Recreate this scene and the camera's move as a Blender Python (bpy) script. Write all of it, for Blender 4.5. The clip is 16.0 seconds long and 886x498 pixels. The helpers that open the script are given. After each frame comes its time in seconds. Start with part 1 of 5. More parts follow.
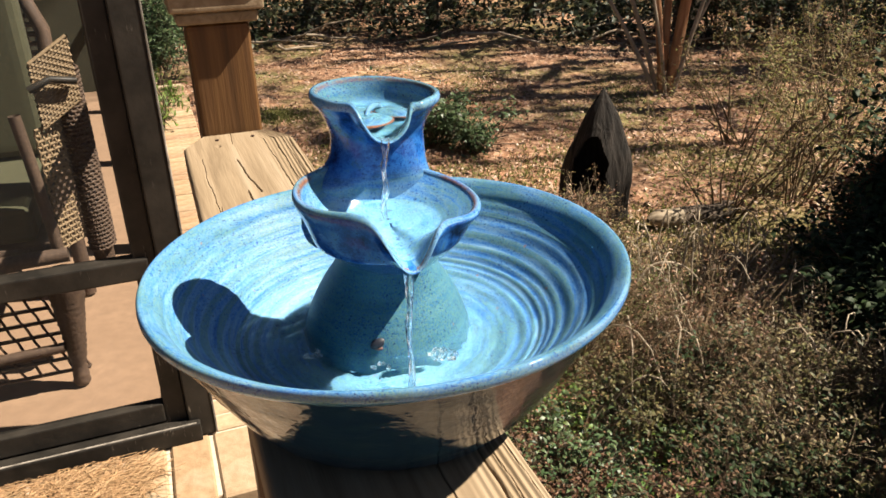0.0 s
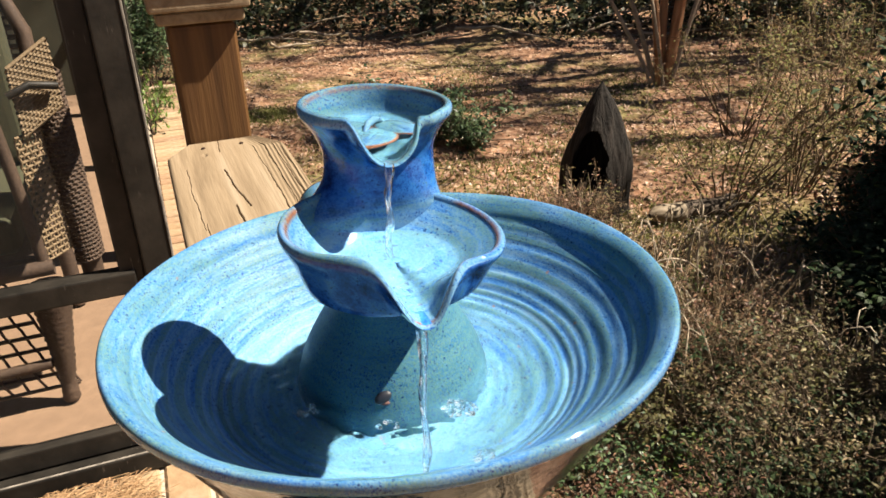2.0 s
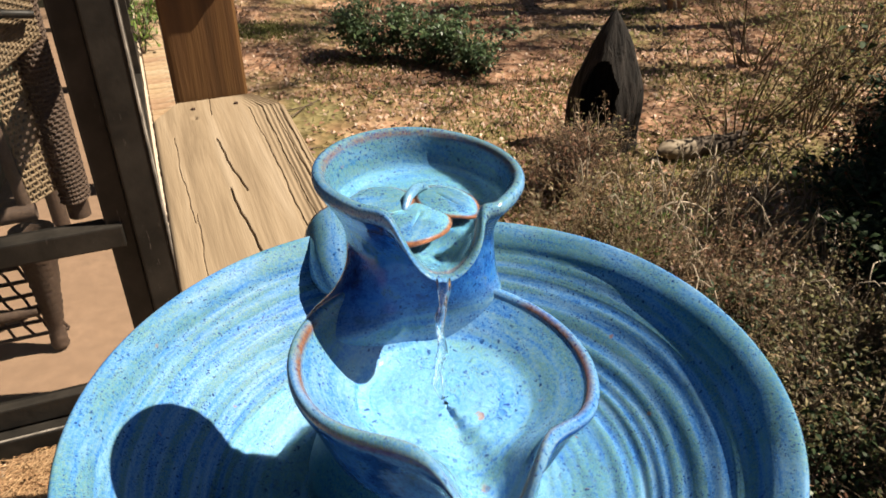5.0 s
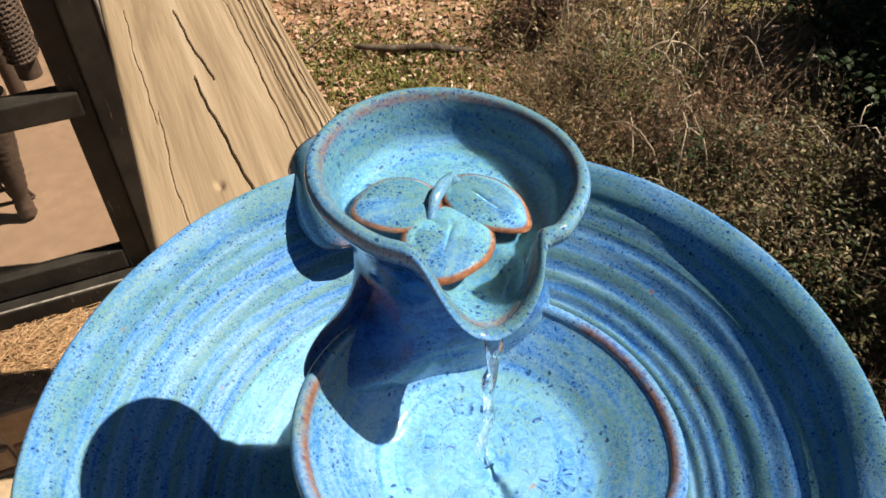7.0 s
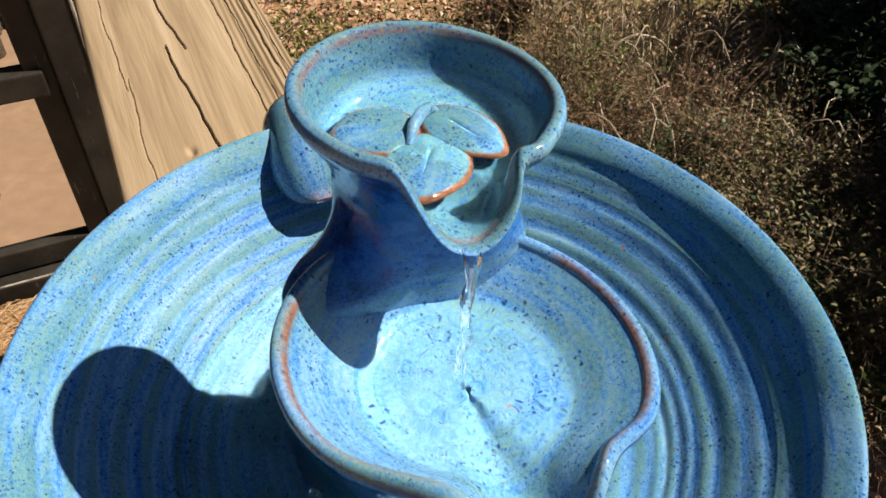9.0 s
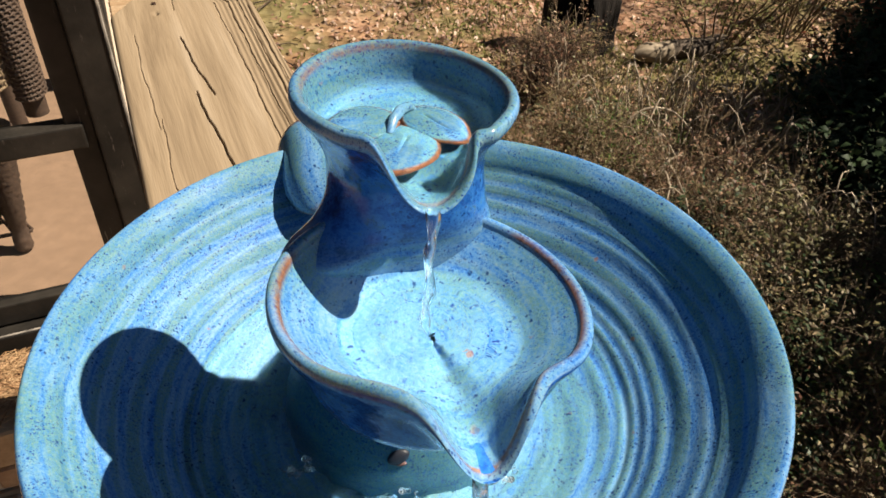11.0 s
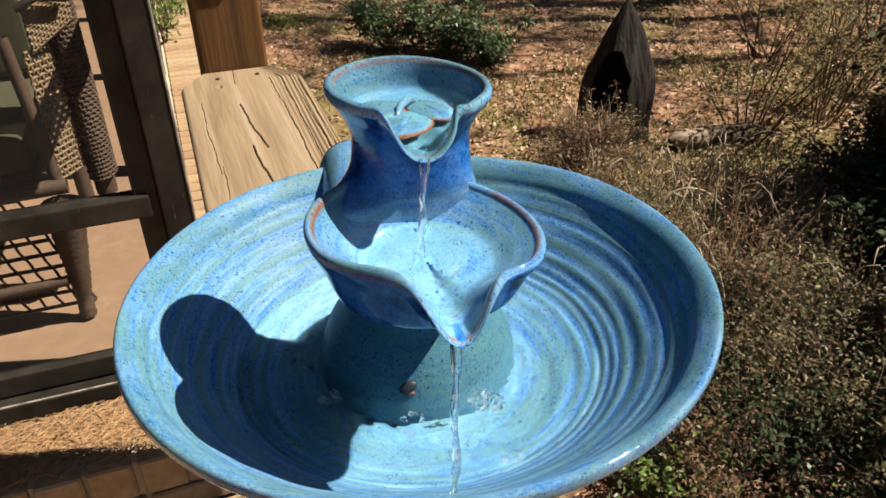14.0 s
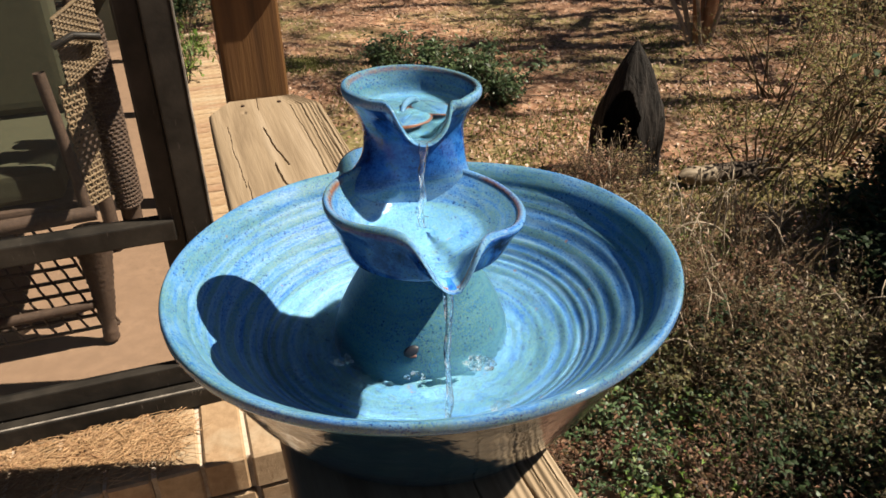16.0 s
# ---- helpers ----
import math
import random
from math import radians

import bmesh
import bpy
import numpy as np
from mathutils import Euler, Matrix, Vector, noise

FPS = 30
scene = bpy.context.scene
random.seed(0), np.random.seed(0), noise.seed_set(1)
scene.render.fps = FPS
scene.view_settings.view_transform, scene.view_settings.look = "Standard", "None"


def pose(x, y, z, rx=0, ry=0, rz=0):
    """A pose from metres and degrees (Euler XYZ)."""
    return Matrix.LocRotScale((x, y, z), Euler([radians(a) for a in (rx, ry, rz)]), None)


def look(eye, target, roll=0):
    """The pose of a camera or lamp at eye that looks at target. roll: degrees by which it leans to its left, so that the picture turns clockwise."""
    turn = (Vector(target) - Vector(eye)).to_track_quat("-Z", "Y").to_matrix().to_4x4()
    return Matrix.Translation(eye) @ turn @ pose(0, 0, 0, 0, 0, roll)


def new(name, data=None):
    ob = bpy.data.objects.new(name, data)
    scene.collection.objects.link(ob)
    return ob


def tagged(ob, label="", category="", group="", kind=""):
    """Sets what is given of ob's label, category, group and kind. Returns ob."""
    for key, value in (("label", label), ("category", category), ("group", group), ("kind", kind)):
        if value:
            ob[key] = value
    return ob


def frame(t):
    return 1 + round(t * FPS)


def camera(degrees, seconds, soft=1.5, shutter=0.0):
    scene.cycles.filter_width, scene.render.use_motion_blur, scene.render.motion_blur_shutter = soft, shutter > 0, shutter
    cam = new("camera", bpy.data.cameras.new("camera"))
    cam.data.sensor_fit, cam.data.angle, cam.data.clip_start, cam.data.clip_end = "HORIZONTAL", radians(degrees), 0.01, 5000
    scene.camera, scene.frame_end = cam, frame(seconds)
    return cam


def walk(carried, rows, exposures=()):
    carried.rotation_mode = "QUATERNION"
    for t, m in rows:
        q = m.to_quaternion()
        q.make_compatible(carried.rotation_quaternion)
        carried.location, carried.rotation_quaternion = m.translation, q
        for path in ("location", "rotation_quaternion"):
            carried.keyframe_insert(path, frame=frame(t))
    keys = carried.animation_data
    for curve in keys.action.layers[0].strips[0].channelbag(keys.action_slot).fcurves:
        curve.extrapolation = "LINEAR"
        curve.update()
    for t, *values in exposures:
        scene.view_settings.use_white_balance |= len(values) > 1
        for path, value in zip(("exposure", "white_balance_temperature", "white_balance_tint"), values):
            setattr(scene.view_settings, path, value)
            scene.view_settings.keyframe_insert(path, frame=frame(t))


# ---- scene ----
cam = camera(60.4, 16.0, 1.6, 0.4)
METRES, EYE, TILT, LEAN, TURN = 0.62, 1.18, -25.0, 1.2, 0.0
ROWS = [
    (0.0, 0.0, 0.0, 0.0, 0.0, 0.0, -0.0),
    (0.5, -0.0027, 0.0071, 0.0045, -0.08, 0.1, 0.36),
    (1.0, -0.0021, 0.0313, 0.0126, -0.33, 0.08, 0.89),
    (1.5, -0.0072, 0.0738, 0.024, -0.35, -0.18, 1.04),
    (2.0, -0.0154, 0.122, 0.0386, -0.2, -0.37, 1.03),
    (2.5, -0.034, 0.1635, 0.0496, 0.28, -0.7, 1.09),
    (3.0, -0.0415, 0.1919, 0.056, -0.01, -0.95, 1.46),
    (5.5, -0.0711, 0.3312, 0.1947, -0.5, -9.84, -0.67),
    (6.0, -0.0841, 0.3695, 0.2168, -0.48, -14.1, -0.41),
    (6.5, -0.0856, 0.3994, 0.2367, -1.56, -18.09, 0.66),
    (7.0, -0.0872, 0.4275, 0.2405, -2.43, -18.92, 0.2),
    (7.5, -0.0881, 0.4485, 0.2396, -3.29, -19.61, -0.17),
    (8.0, -0.0872, 0.4532, 0.2392, -4.22, -19.59, -0.32),
    (8.5, -0.0933, 0.4383, 0.2212, -4.57, -19.57, -0.7),
    (11.0, -0.0683, 0.3271, 0.1782, -2.53, -13.91, -1.49),
    (11.5, -0.063, 0.3048, 0.1688, -1.83, -12.53, -1.77),
    (12.0, -0.0601, 0.2761, 0.1547, -1.48, -11.77, -1.48),
    (12.5, -0.0562, 0.2408, 0.1355, -0.96, -10.79, -1.43),
    (13.0, -0.0478, 0.2073, 0.124, -0.3, -9.62, -1.13),
    (13.5, -0.0397, 0.1823, 0.1142, 0.52, -7.86, -0.81),
    (14.0, -0.0336, 0.1633, 0.1042, 0.75, -6.93, -0.68),
    (14.5, -0.0308, 0.1291, 0.0917, 1.22, -6.21, -0.58),
    (15.0, -0.0255, 0.0887, 0.0794, 1.44, -5.52, -0.42),
    (15.5, -0.0193, 0.064, 0.0657, 1.61, -4.62, -0.41),
    (16.0, -0.0149, 0.0526, 0.0555, 1.88, -3.85, -0.72),
]
walk(cam, [(t, pose(0, 0, EYE, TILT, LEAN, TURN) @ pose(METRES * x, METRES * y, METRES * z, 90 + pitch, roll, yaw)) for t, x, y, z, yaw, pitch, roll in ROWS],
     exposures=[(0.0, 1.88, 6350, 10), (3.0, 1.80, 6350, 10), (5.5, 1.57, 6350, 10), (8.5, 1.46, 6350, 10), (16.0, 1.50, 6350, 10)])


# ---- world and sun ----
SUN_ELEV, SUN_AZ = radians(52.0), radians(84.5)      # azimuth clockwise from +y
world = bpy.data.worlds.new("sky")
scene.world = world
world.use_nodes = True
_wn = world.node_tree.nodes
_sky = _wn.new("ShaderNodeTexSky")
_sky.sky_type, _sky.sun_disc = "NISHITA", False
_sky.sun_elevation, _sky.sun_rotation = SUN_ELEV, SUN_AZ
world.node_tree.links.new(_sky.outputs[0], _wn["Background"].inputs[0])
_wn["Background"].inputs[1].default_value = 0.0175
sun = new("sun", bpy.data.lights.new("sun", "SUN"))
sun.data.energy, sun.data.angle, sun.data.color = 5.0, radians(0.53), (1.0, 0.88, 0.70)
TO_SUN = Vector((math.sin(SUN_AZ) * math.cos(SUN_ELEV), math.cos(SUN_AZ) * math.cos(SUN_ELEV), math.sin(SUN_ELEV)))
sun.matrix_world = look(TO_SUN * 30, (0, 0, 0))


# ---- materials ----
class Mat:
    """A node material with short ways to add nodes."""

    def __init__(self, name, rough=0.6, metal=0.0, spec=0.5):
        self.m = bpy.data.materials.new(name)
        self.m.use_nodes = True
        self.t = self.m.node_tree
        self.b = self.t.nodes["Principled BSDF"]
        self.b.inputs["Roughness"].default_value = rough
        self.b.inputs["Metallic"].default_value = metal
        self.b.inputs["Specular IOR Level"].default_value = spec

    def node(self, kind, **inputs):
        n = self.t.nodes.new(kind)
        for k, v in inputs.items():
            self.put(n.inputs[k.replace("_", " ")], v)
        return n

    def put(self, socket, v):
        if isinstance(v, bpy.types.NodeSocket):
            self.t.links.new(v, socket)
        else:
            socket.default_value = v

    def coords(self, scale=(1, 1, 1), which="Object"):
        n = self.node("ShaderNodeMapping")
        self.put(n.inputs["Vector"], self.node("ShaderNodeTexCoord").outputs[which])
        n.inputs["Scale"].default_value = scale
        return n.outputs[0]

    def noise(self, vec, scale, detail=4.0, rough=0.55, distort=0.0):
        n = self.node("ShaderNodeTexNoise", Vector=vec, Scale=scale, Detail=detail, Roughness=rough, Distortion=distort)
        return n.outputs[0]

    def voronoi(self, vec, scale, feature="F1", out="Distance"):
        n = self.node("ShaderNodeTexVoronoi", Vector=vec, Scale=scale)
        n.feature = feature
        return n.outputs[out]

    def ramp(self, fac, *stops):
        n = self.node("ShaderNodeValToRGB", Fac=fac)
        e = n.color_ramp.elements
        while len(e) < len(stops):
            e.new(0.5)
        for el, (p, c) in zip(e, stops):
            el.position = p
            el.color = (c, c, c, 1) if isinstance(c, (int, float)) else (*c, 1)
        return n.outputs[0]

    def mix(self, fac, a, b, mode="MIX"):
        n = self.t.nodes.new("ShaderNodeMix")
        n.data_type, n.blend_type = "RGBA", mode
        self.put(n.inputs[0], fac)
        for s, v in ((n.inputs[6], a), (n.inputs[7], b)):
            self.put(s, (*v, 1) if isinstance(v, tuple) and len(v) == 3 else v)
        return n.outputs[2]

    def math(self, op, a, b=0.0):
        n = self.t.nodes.new("ShaderNodeMath")
        n.operation = op
        self.put(n.inputs[0], a)
        self.put(n.inputs[1], b)
        return n.outputs[0]

    def attr(self, name):
        n = self.node("ShaderNodeAttribute")
        n.attribute_name = name
        return n.outputs["Fac"]

    def island(self):
        return self.node("ShaderNodeNewGeometry").outputs["Random Per Island"]

    def objrandom(self):
        return self.node("ShaderNodeObjectInfo").outputs["Random"]

    def color(self, c):
        self.put(self.b.inputs["Base Color"], (*c, 1) if isinstance(c, tuple) else c)
        return self

    def rough(self, r):
        self.put(self.b.inputs["Roughness"], r)
        return self

    def bump(self, h, dist=0.01, strength=1.0):
        n = self.node("ShaderNodeBump", Height=h, Distance=dist, Strength=strength)
        self.put(self.b.inputs["Normal"], n.outputs[0])
        return self


def glaze_material(name, light=True):
    """Floating blue glaze: light blue in the throwing grooves, breaks speckled teal on the ridges and rusty on edges."""
    k = Mat(name, rough=0.09, spec=0.36 if light else 0.4)
    v = k.coords()
    wob = k.noise(v, 30, 4, 0.6)
    sep = k.node("ShaderNodeSeparateXYZ", Vector=v)
    s = k.math("ADD", k.attr("along"), k.math("MULTIPLY", wob, 0.004))

    def arcs(per_metre, round_about):
        return k.node("ShaderNodeCombineXYZ", X=k.math("MULTIPLY", s, per_metre), Y=k.math("MULTIPLY", sep.outputs[0], round_about), Z=k.math("MULTIPLY", sep.outputs[1], round_about)).outputs[0]

    bands = k.noise(arcs(300.0, 26.0), 1.0, 4, 0.62)
    broad = k.noise(arcs(70.0, 20.0), 1.0, 3, 0.6)
    fine = k.noise(v, 620, 4, 0.85)
    grain = k.noise(v, 1500, 2, 0.8)
    mixv = k.math("ADD", k.math("MULTIPLY", bands, 0.50), k.math("MULTIPLY", fine, 0.50))
    mixv = k.math("ADD", mixv, k.math("MULTIPLY", k.attr("ring"), 0.05))
    if light:
        base = k.ramp(mixv, (0.33, (0.012, 0.070, 0.275)), (0.42, (0.040, 0.140, 0.355)), (0.52, (0.102, 0.218, 0.380)), (0.66, (0.165, 0.275, 0.365)))
        # teal breaking on the ridges, speckled
        crest = k.math("ADD", k.math("MULTIPLY", k.attr("ring"), 0.34), k.math("ADD", k.math("MULTIPLY", broad, 0.75), k.math("MULTIPLY", bands, 0.35)))
        crest = k.math("ADD", crest, k.math("MULTIPLY", k.attr("teal"), 0.30))
        green = k.ramp(crest, (0.49, 0.0), (0.67, 1.0))
        green = k.math("MULTIPLY", green, k.ramp(k.math("ADD", k.math("MULTIPLY", fine, 0.6), k.math("MULTIPLY", grain, 0.4)), (0.40, 0.25), (0.56, 1.0)))
        base = k.mix(green, base, k.ramp(fine, (0.35, (0.018, 0.085, 0.105)), (0.52, (0.062, 0.152, 0.165)), (0.68, (0.125, 0.208, 0.20))))
        base = k.mix(k.math("MULTIPLY", k.attr("teal"), 0.62), base, (0.36, 0.56, 0.53), "MULTIPLY")
        # mottled cobalt outsides, deepened so the colour carries shade on neck and bowl
        mottle = k.math("ADD", k.math("MULTIPLY", k.noise(v, 62, 4, 0.65), 0.75), k.math("MULTIPLY", fine, 0.25))
        deep_shade = k.ramp(mottle, (0.36, (0.003, 0.016, 0.070)), (0.46, (0.008, 0.055, 0.24)), (0.55, (0.024, 0.120, 0.37)), (0.66, (0.040, 0.11, 0.13)))
        base = k.mix(k.attr("ext"), base, deep_shade)
        # irregular cobalt and iron specks, thick in some places and rare in others
        warp = k.node("ShaderNodeVectorMath", Vector=k.node("ShaderNodeTexNoise", Vector=v, Scale=420.0, Detail=3.0).outputs["Color"])
        warp.operation = "SCALE"
        warp.inputs["Scale"].default_value = 0.0034
        off = k.t.nodes.new("ShaderNodeVectorMath")
        off.operation = "ADD"
        k.put(off.inputs[0], v)
        k.put(off.inputs[1], warp.outputs[0])
        w = off.outputs[0]
        for scale, lo, hi, where, cut, tint, much in ((300, 0.13, 0.25, 48, 0.46, (0.003, 0.020, 0.085), 0.92), (640, 0.18, 0.32, 75, 0.45, (0.002, 0.016, 0.13), 0.88), (1100, 0.20, 0.36, 110, 0.44, (0.006, 0.03, 0.14), 0.6)):
            keep = k.ramp(k.noise(v, where, 2), (cut, 0.0), (cut + 0.10, 1.0))
            dots = k.math("MULTIPLY", k.ramp(k.voronoi(w, scale), (lo, 1.0), (hi, 0.0)), keep)
            base = k.mix(k.math("MULTIPLY", dots, much), base, tint)
        rust = k.math("MULTIPLY", k.ramp(k.voronoi(w, 75), (0.06, 1.0), (0.13, 0.0)), k.ramp(k.noise(v, 31, 1), (0.55, 0.0), (0.6, 1.0)))
        base = k.mix(k.math("MULTIPLY", rust, 0.7), base, (0.20, 0.095, 0.05))
    else:
        # near-black blues: the outer wall's shade and dim reflections put into the colour
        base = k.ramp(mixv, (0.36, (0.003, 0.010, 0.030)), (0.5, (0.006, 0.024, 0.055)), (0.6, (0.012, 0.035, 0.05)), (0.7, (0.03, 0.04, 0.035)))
    rim = k.math("MULTIPLY", k.attr("rim"), k.ramp(k.noise(v, 90, 5, 0.75), (0.34, 0.25), (0.51, 1.0)))
    base = k.mix(rim, base, k.ramp(fine, (0.35, (0.075, 0.034, 0.022)), (0.6, (0.165, 0.070, 0.034))))
    k.color(base)
    k.rough(k.math("ADD", k.ramp(k.noise(v, 150, 3), (0.4, 0.02), (0.7, 0.07)), k.math("MULTIPLY", k.attr("satin"), 0.40)))
    k.put(k.b.inputs["Specular IOR Level"], k.math("SUBTRACT", k.math("SUBTRACT", 0.40, k.math("MULTIPLY", k.attr("satin"), 0.33)), k.math("MULTIPLY", k.attr("ext"), 0.06)))
    k.bump(k.math("ADD", k.noise(v, 180 if light else 55, 3), k.math("MULTIPLY", k.noise(v, 700, 2), 0.4 if light else 0.05)), 0.0006 if light else 0.003, 0.35 if light else 0.4)
    return k.m


def wood_material(name, dark, mid, pale, grain=1.0, axis=1, rough=0.75):
    k = Mat(name, rough=rough, spec=0.3)
    sc = [26.0, 26.0, 26.0]
    sc[axis] = 1.3
    v = k.coords(tuple(sc))
    warp = k.noise(k.coords((3, 3, 3)), 1.0, 3)
    g = k.noise(v, 1.6, 5, 0.62, 0.7)
    fine = k.noise(k.coords(tuple(a * 9 for a in sc)), 1.0, 3, 0.6)
    base = k.ramp(g, (0.3, dark), (0.5, mid), (0.72, pale))
    base = k.mix(k.math("MULTIPLY", fine, 0.35), base, dark, "MULTIPLY")
    stain = k.ramp(warp, (0.35, 0.0), (0.65, 0.35))
    base = k.mix(stain, base, mid)
    k.color(base)
    k.bump(k.math("ADD", g, k.math("MULTIPLY", fine, 0.5)), 0.0016 * grain, 0.8)
    return k.m


def leaf_material(name, *cols, rough=0.5, spec=0.4, trans=0.0):
    k = Mat(name, rough=rough, spec=spec)
    stops = [(i / max(1, len(cols) - 1), c) for i, c in enumerate(cols)]
    base = k.ramp(k.island(), *stops)
    base = k.mix(k.ramp(k.noise(k.coords(), 60, 3), (0.35, 0.45), (0.6, 0.0)), base, (0.3, 0.25, 0.2), "MULTIPLY")
    k.color(base)
    if trans:
        tr = k.node("ShaderNodeBsdfTranslucent", Color=base)
        add = k.node("ShaderNodeMixShader", Fac=trans)
        k.t.links.new(k.b.outputs[0], add.inputs[1])
        k.t.links.new(tr.outputs[0], add.inputs[2])
        k.t.links.new(add.outputs[0], k.t.nodes["Material Output"].inputs[0])
    return k.m


def bark_material(name, dark, pale, scale=14.0, stretch=0.25):
    k = Mat(name, rough=0.9, spec=0.2)
    v = k.coords((1, 1, stretch))
    n = k.noise(v, scale, 6, 0.65, 0.6)
    k.color(k.ramp(n, (0.32, dark), (0.68, pale)))
    k.bump(n, 0.02, 0.9)
    return k.m


def plain_material(name, c, rough=0.6, var=0.25, scale=30.0, metal=0.0, bump=0.0, spec=0.4):
    k = Mat(name, rough=rough, metal=metal, spec=spec)
    v = k.coords()
    n = k.noise(v, scale, 5, 0.6)
    big = k.noise(v, scale * 0.13, 3, 0.6)
    lo, hi = tuple(a * (1 - var) for a in c), tuple(min(1, a * (1 + var)) for a in c)
    k.color(k.mix(k.ramp(big, (0.35, 0.0), (0.65, 0.6)), k.ramp(n, (0.3, lo), (0.7, hi)), lo))
    if bump:
        k.bump(n, bump, 0.8)
    return k.m


def black_wood_material():
    """Old black paint, dusty grey-brown, flaked off to pale wood in thin upright streaks."""
    k = Mat("black_painted_wood", rough=0.5, spec=0.25)
    v = k.coords()
    base = k.ramp(k.noise(v, 12, 5, 0.6), (0.35, (0.008, 0.007, 0.006)), (0.68, (0.026, 0.022, 0.018)))
    flake = k.math("MULTIPLY", k.ramp(k.noise(k.coords((1, 1, 0.12)), 170, 4, 0.7), (0.62, 0.0), (0.70, 1.0)), k.ramp(k.noise(v, 9, 3), (0.5, 0.0), (0.62, 0.8)))
    k.color(k.mix(flake, base, (0.17, 0.145, 0.12)))
    k.bump(k.math("SUBTRACT", k.noise(v, 60, 4), flake), 0.0012, 0.7)
    return k.m


GLAZE = glaze_material("blue_glaze")
GLAZE_SHADED = glaze_material("shaded_glaze", light=False)
RAIL_WOOD = wood_material("weathered_rail_wood", (0.130, 0.091, 0.054), (0.212, 0.156, 0.098), (0.265, 0.205, 0.140), axis=1)
POST_WOOD = wood_material("post_wood", (0.042, 0.019, 0.005), (0.085, 0.038, 0.011), (0.14, 0.07, 0.022), axis=2, rough=0.6)
BLACK_WOOD = black_wood_material()
MORTAR = plain_material("mortar", (0.38, 0.31, 0.24), 0.95, 0.2, 90, bump=0.002)
PORCH_FLOOR = plain_material("porch_floor", (0.24, 0.155, 0.10), 0.8, 0.15, 25, bump=0.001)
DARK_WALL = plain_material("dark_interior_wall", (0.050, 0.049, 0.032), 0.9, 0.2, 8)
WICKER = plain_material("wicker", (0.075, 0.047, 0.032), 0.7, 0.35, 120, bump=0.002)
TWIG = plain_material("twig", (0.0759, 0.05148, 0.03432), 0.9, 0.45, 14)
BUSH_TWIG = plain_material("bush_twig", (0.088, 0.060, 0.036), 0.9, 0.5, 14)
TAN_TWIG = plain_material("tan_twig", (0.135, 0.092, 0.050), 0.9, 0.5, 14)
PALE_TWIG = plain_material("pale_twig", (0.2772, 0.2244, 0.165), 0.9, 0.3, 20)
BARK = bark_material("bark", (0.0198, 0.01584, 0.01188), (0.1122, 0.0858, 0.066))
STUMP_BARK = bark_material("stump_bark", (0.003, 0.0026, 0.0023), (0.024, 0.019, 0.016), 22, 0.12)
MYRTLE_BARK = bark_material("myrtle_bark", (0.2244, 0.0924, 0.0396), (0.4092, 0.2376, 0.132), 12, 0.15)
LEAF_DRY = leaf_material("dry_leaf", (0.170, 0.080, 0.046), (0.310, 0.175, 0.110), (0.235, 0.125, 0.075), (0.43, 0.325, 0.25), (0.120, 0.062, 0.040), (0.335, 0.195, 0.130), rough=0.6)
LEAF_BUSH = leaf_material("bush_leaf", (0.040, 0.028, 0.014), (0.12, 0.085, 0.040), (0.055, 0.060, 0.018), (0.27, 0.205, 0.125), (0.030, 0.040, 0.012), (0.13, 0.068, 0.036), rough=0.55, spec=0.22, trans=0.25)
LEAF_RED = leaf_material("russet_leaf", (0.055, 0.022, 0.013), (0.11, 0.05, 0.03), (0.24, 0.14, 0.085), (0.03, 0.018, 0.01), (0.08, 0.055, 0.02), rough=0.55, spec=0.22, trans=0.25)
LEAF_CANE = leaf_material("cane_leaf", (0.12, 0.125, 0.034), (0.19, 0.18, 0.055), (0.17, 0.09, 0.045), (0.22, 0.17, 0.085), (0.09, 0.12, 0.03), rough=0.65, spec=0.2, trans=0.35)
LEAF_RUSSET = leaf_material("dead_russet_leaf", (0.20, 0.062, 0.028), (0.28, 0.10, 0.05), (0.13, 0.045, 0.022), rough=0.6, spec=0.2, trans=0.25)
LEAF_MOSS = leaf_material("moss_green_leaf", (0.05, 0.055, 0.016), (0.09, 0.085, 0.028), (0.03, 0.035, 0.012), (0.20, 0.16, 0.07), rough=0.55, spec=0.22, trans=0.25)
LEAF_OLIVE = leaf_material("olive_leaf", (0.1122, 0.1122, 0.033), (0.198, 0.1782, 0.0594), (0.1452, 0.0726, 0.0396), (0.264, 0.198, 0.099), rough=0.5, trans=0.25)
# evergreen green taken near black, so the colour holds the deep shade
LEAF_SHADED = leaf_material("shaded_evergreen_leaf", (0.008, 0.016, 0.006), (0.02, 0.036, 0.013), (0.03, 0.046, 0.018), rough=0.6, spec=0.12, trans=0.08)
LEAF_GREEN = leaf_material("fresh_leaf", (0.05, 0.11, 0.018), (0.10, 0.17, 0.03), (0.15, 0.20, 0.045), (0.035, 0.06, 0.015), rough=0.5, spec=0.3, trans=0.3)
LEAF_GRASS = leaf_material("mossy_grass", (0.12, 0.135, 0.03), (0.18, 0.17, 0.05), (0.07, 0.085, 0.022), (0.16, 0.12, 0.05), rough=0.6, spec=0.2, trans=0.25)
LEAF_MID = leaf_material("leathery_green_leaf", (0.030, 0.060, 0.024), (0.055, 0.090, 0.036), (0.085, 0.120, 0.050), (0.022, 0.040, 0.018), rough=0.45, spec=0.3, trans=0.15)
LEAF_FAR = leaf_material("far_leaf", (0.008, 0.013, 0.005), (0.024, 0.034, 0.012), (0.05, 0.05, 0.022), (0.015, 0.024, 0.012), rough=0.5, spec=0.3, trans=0.2)
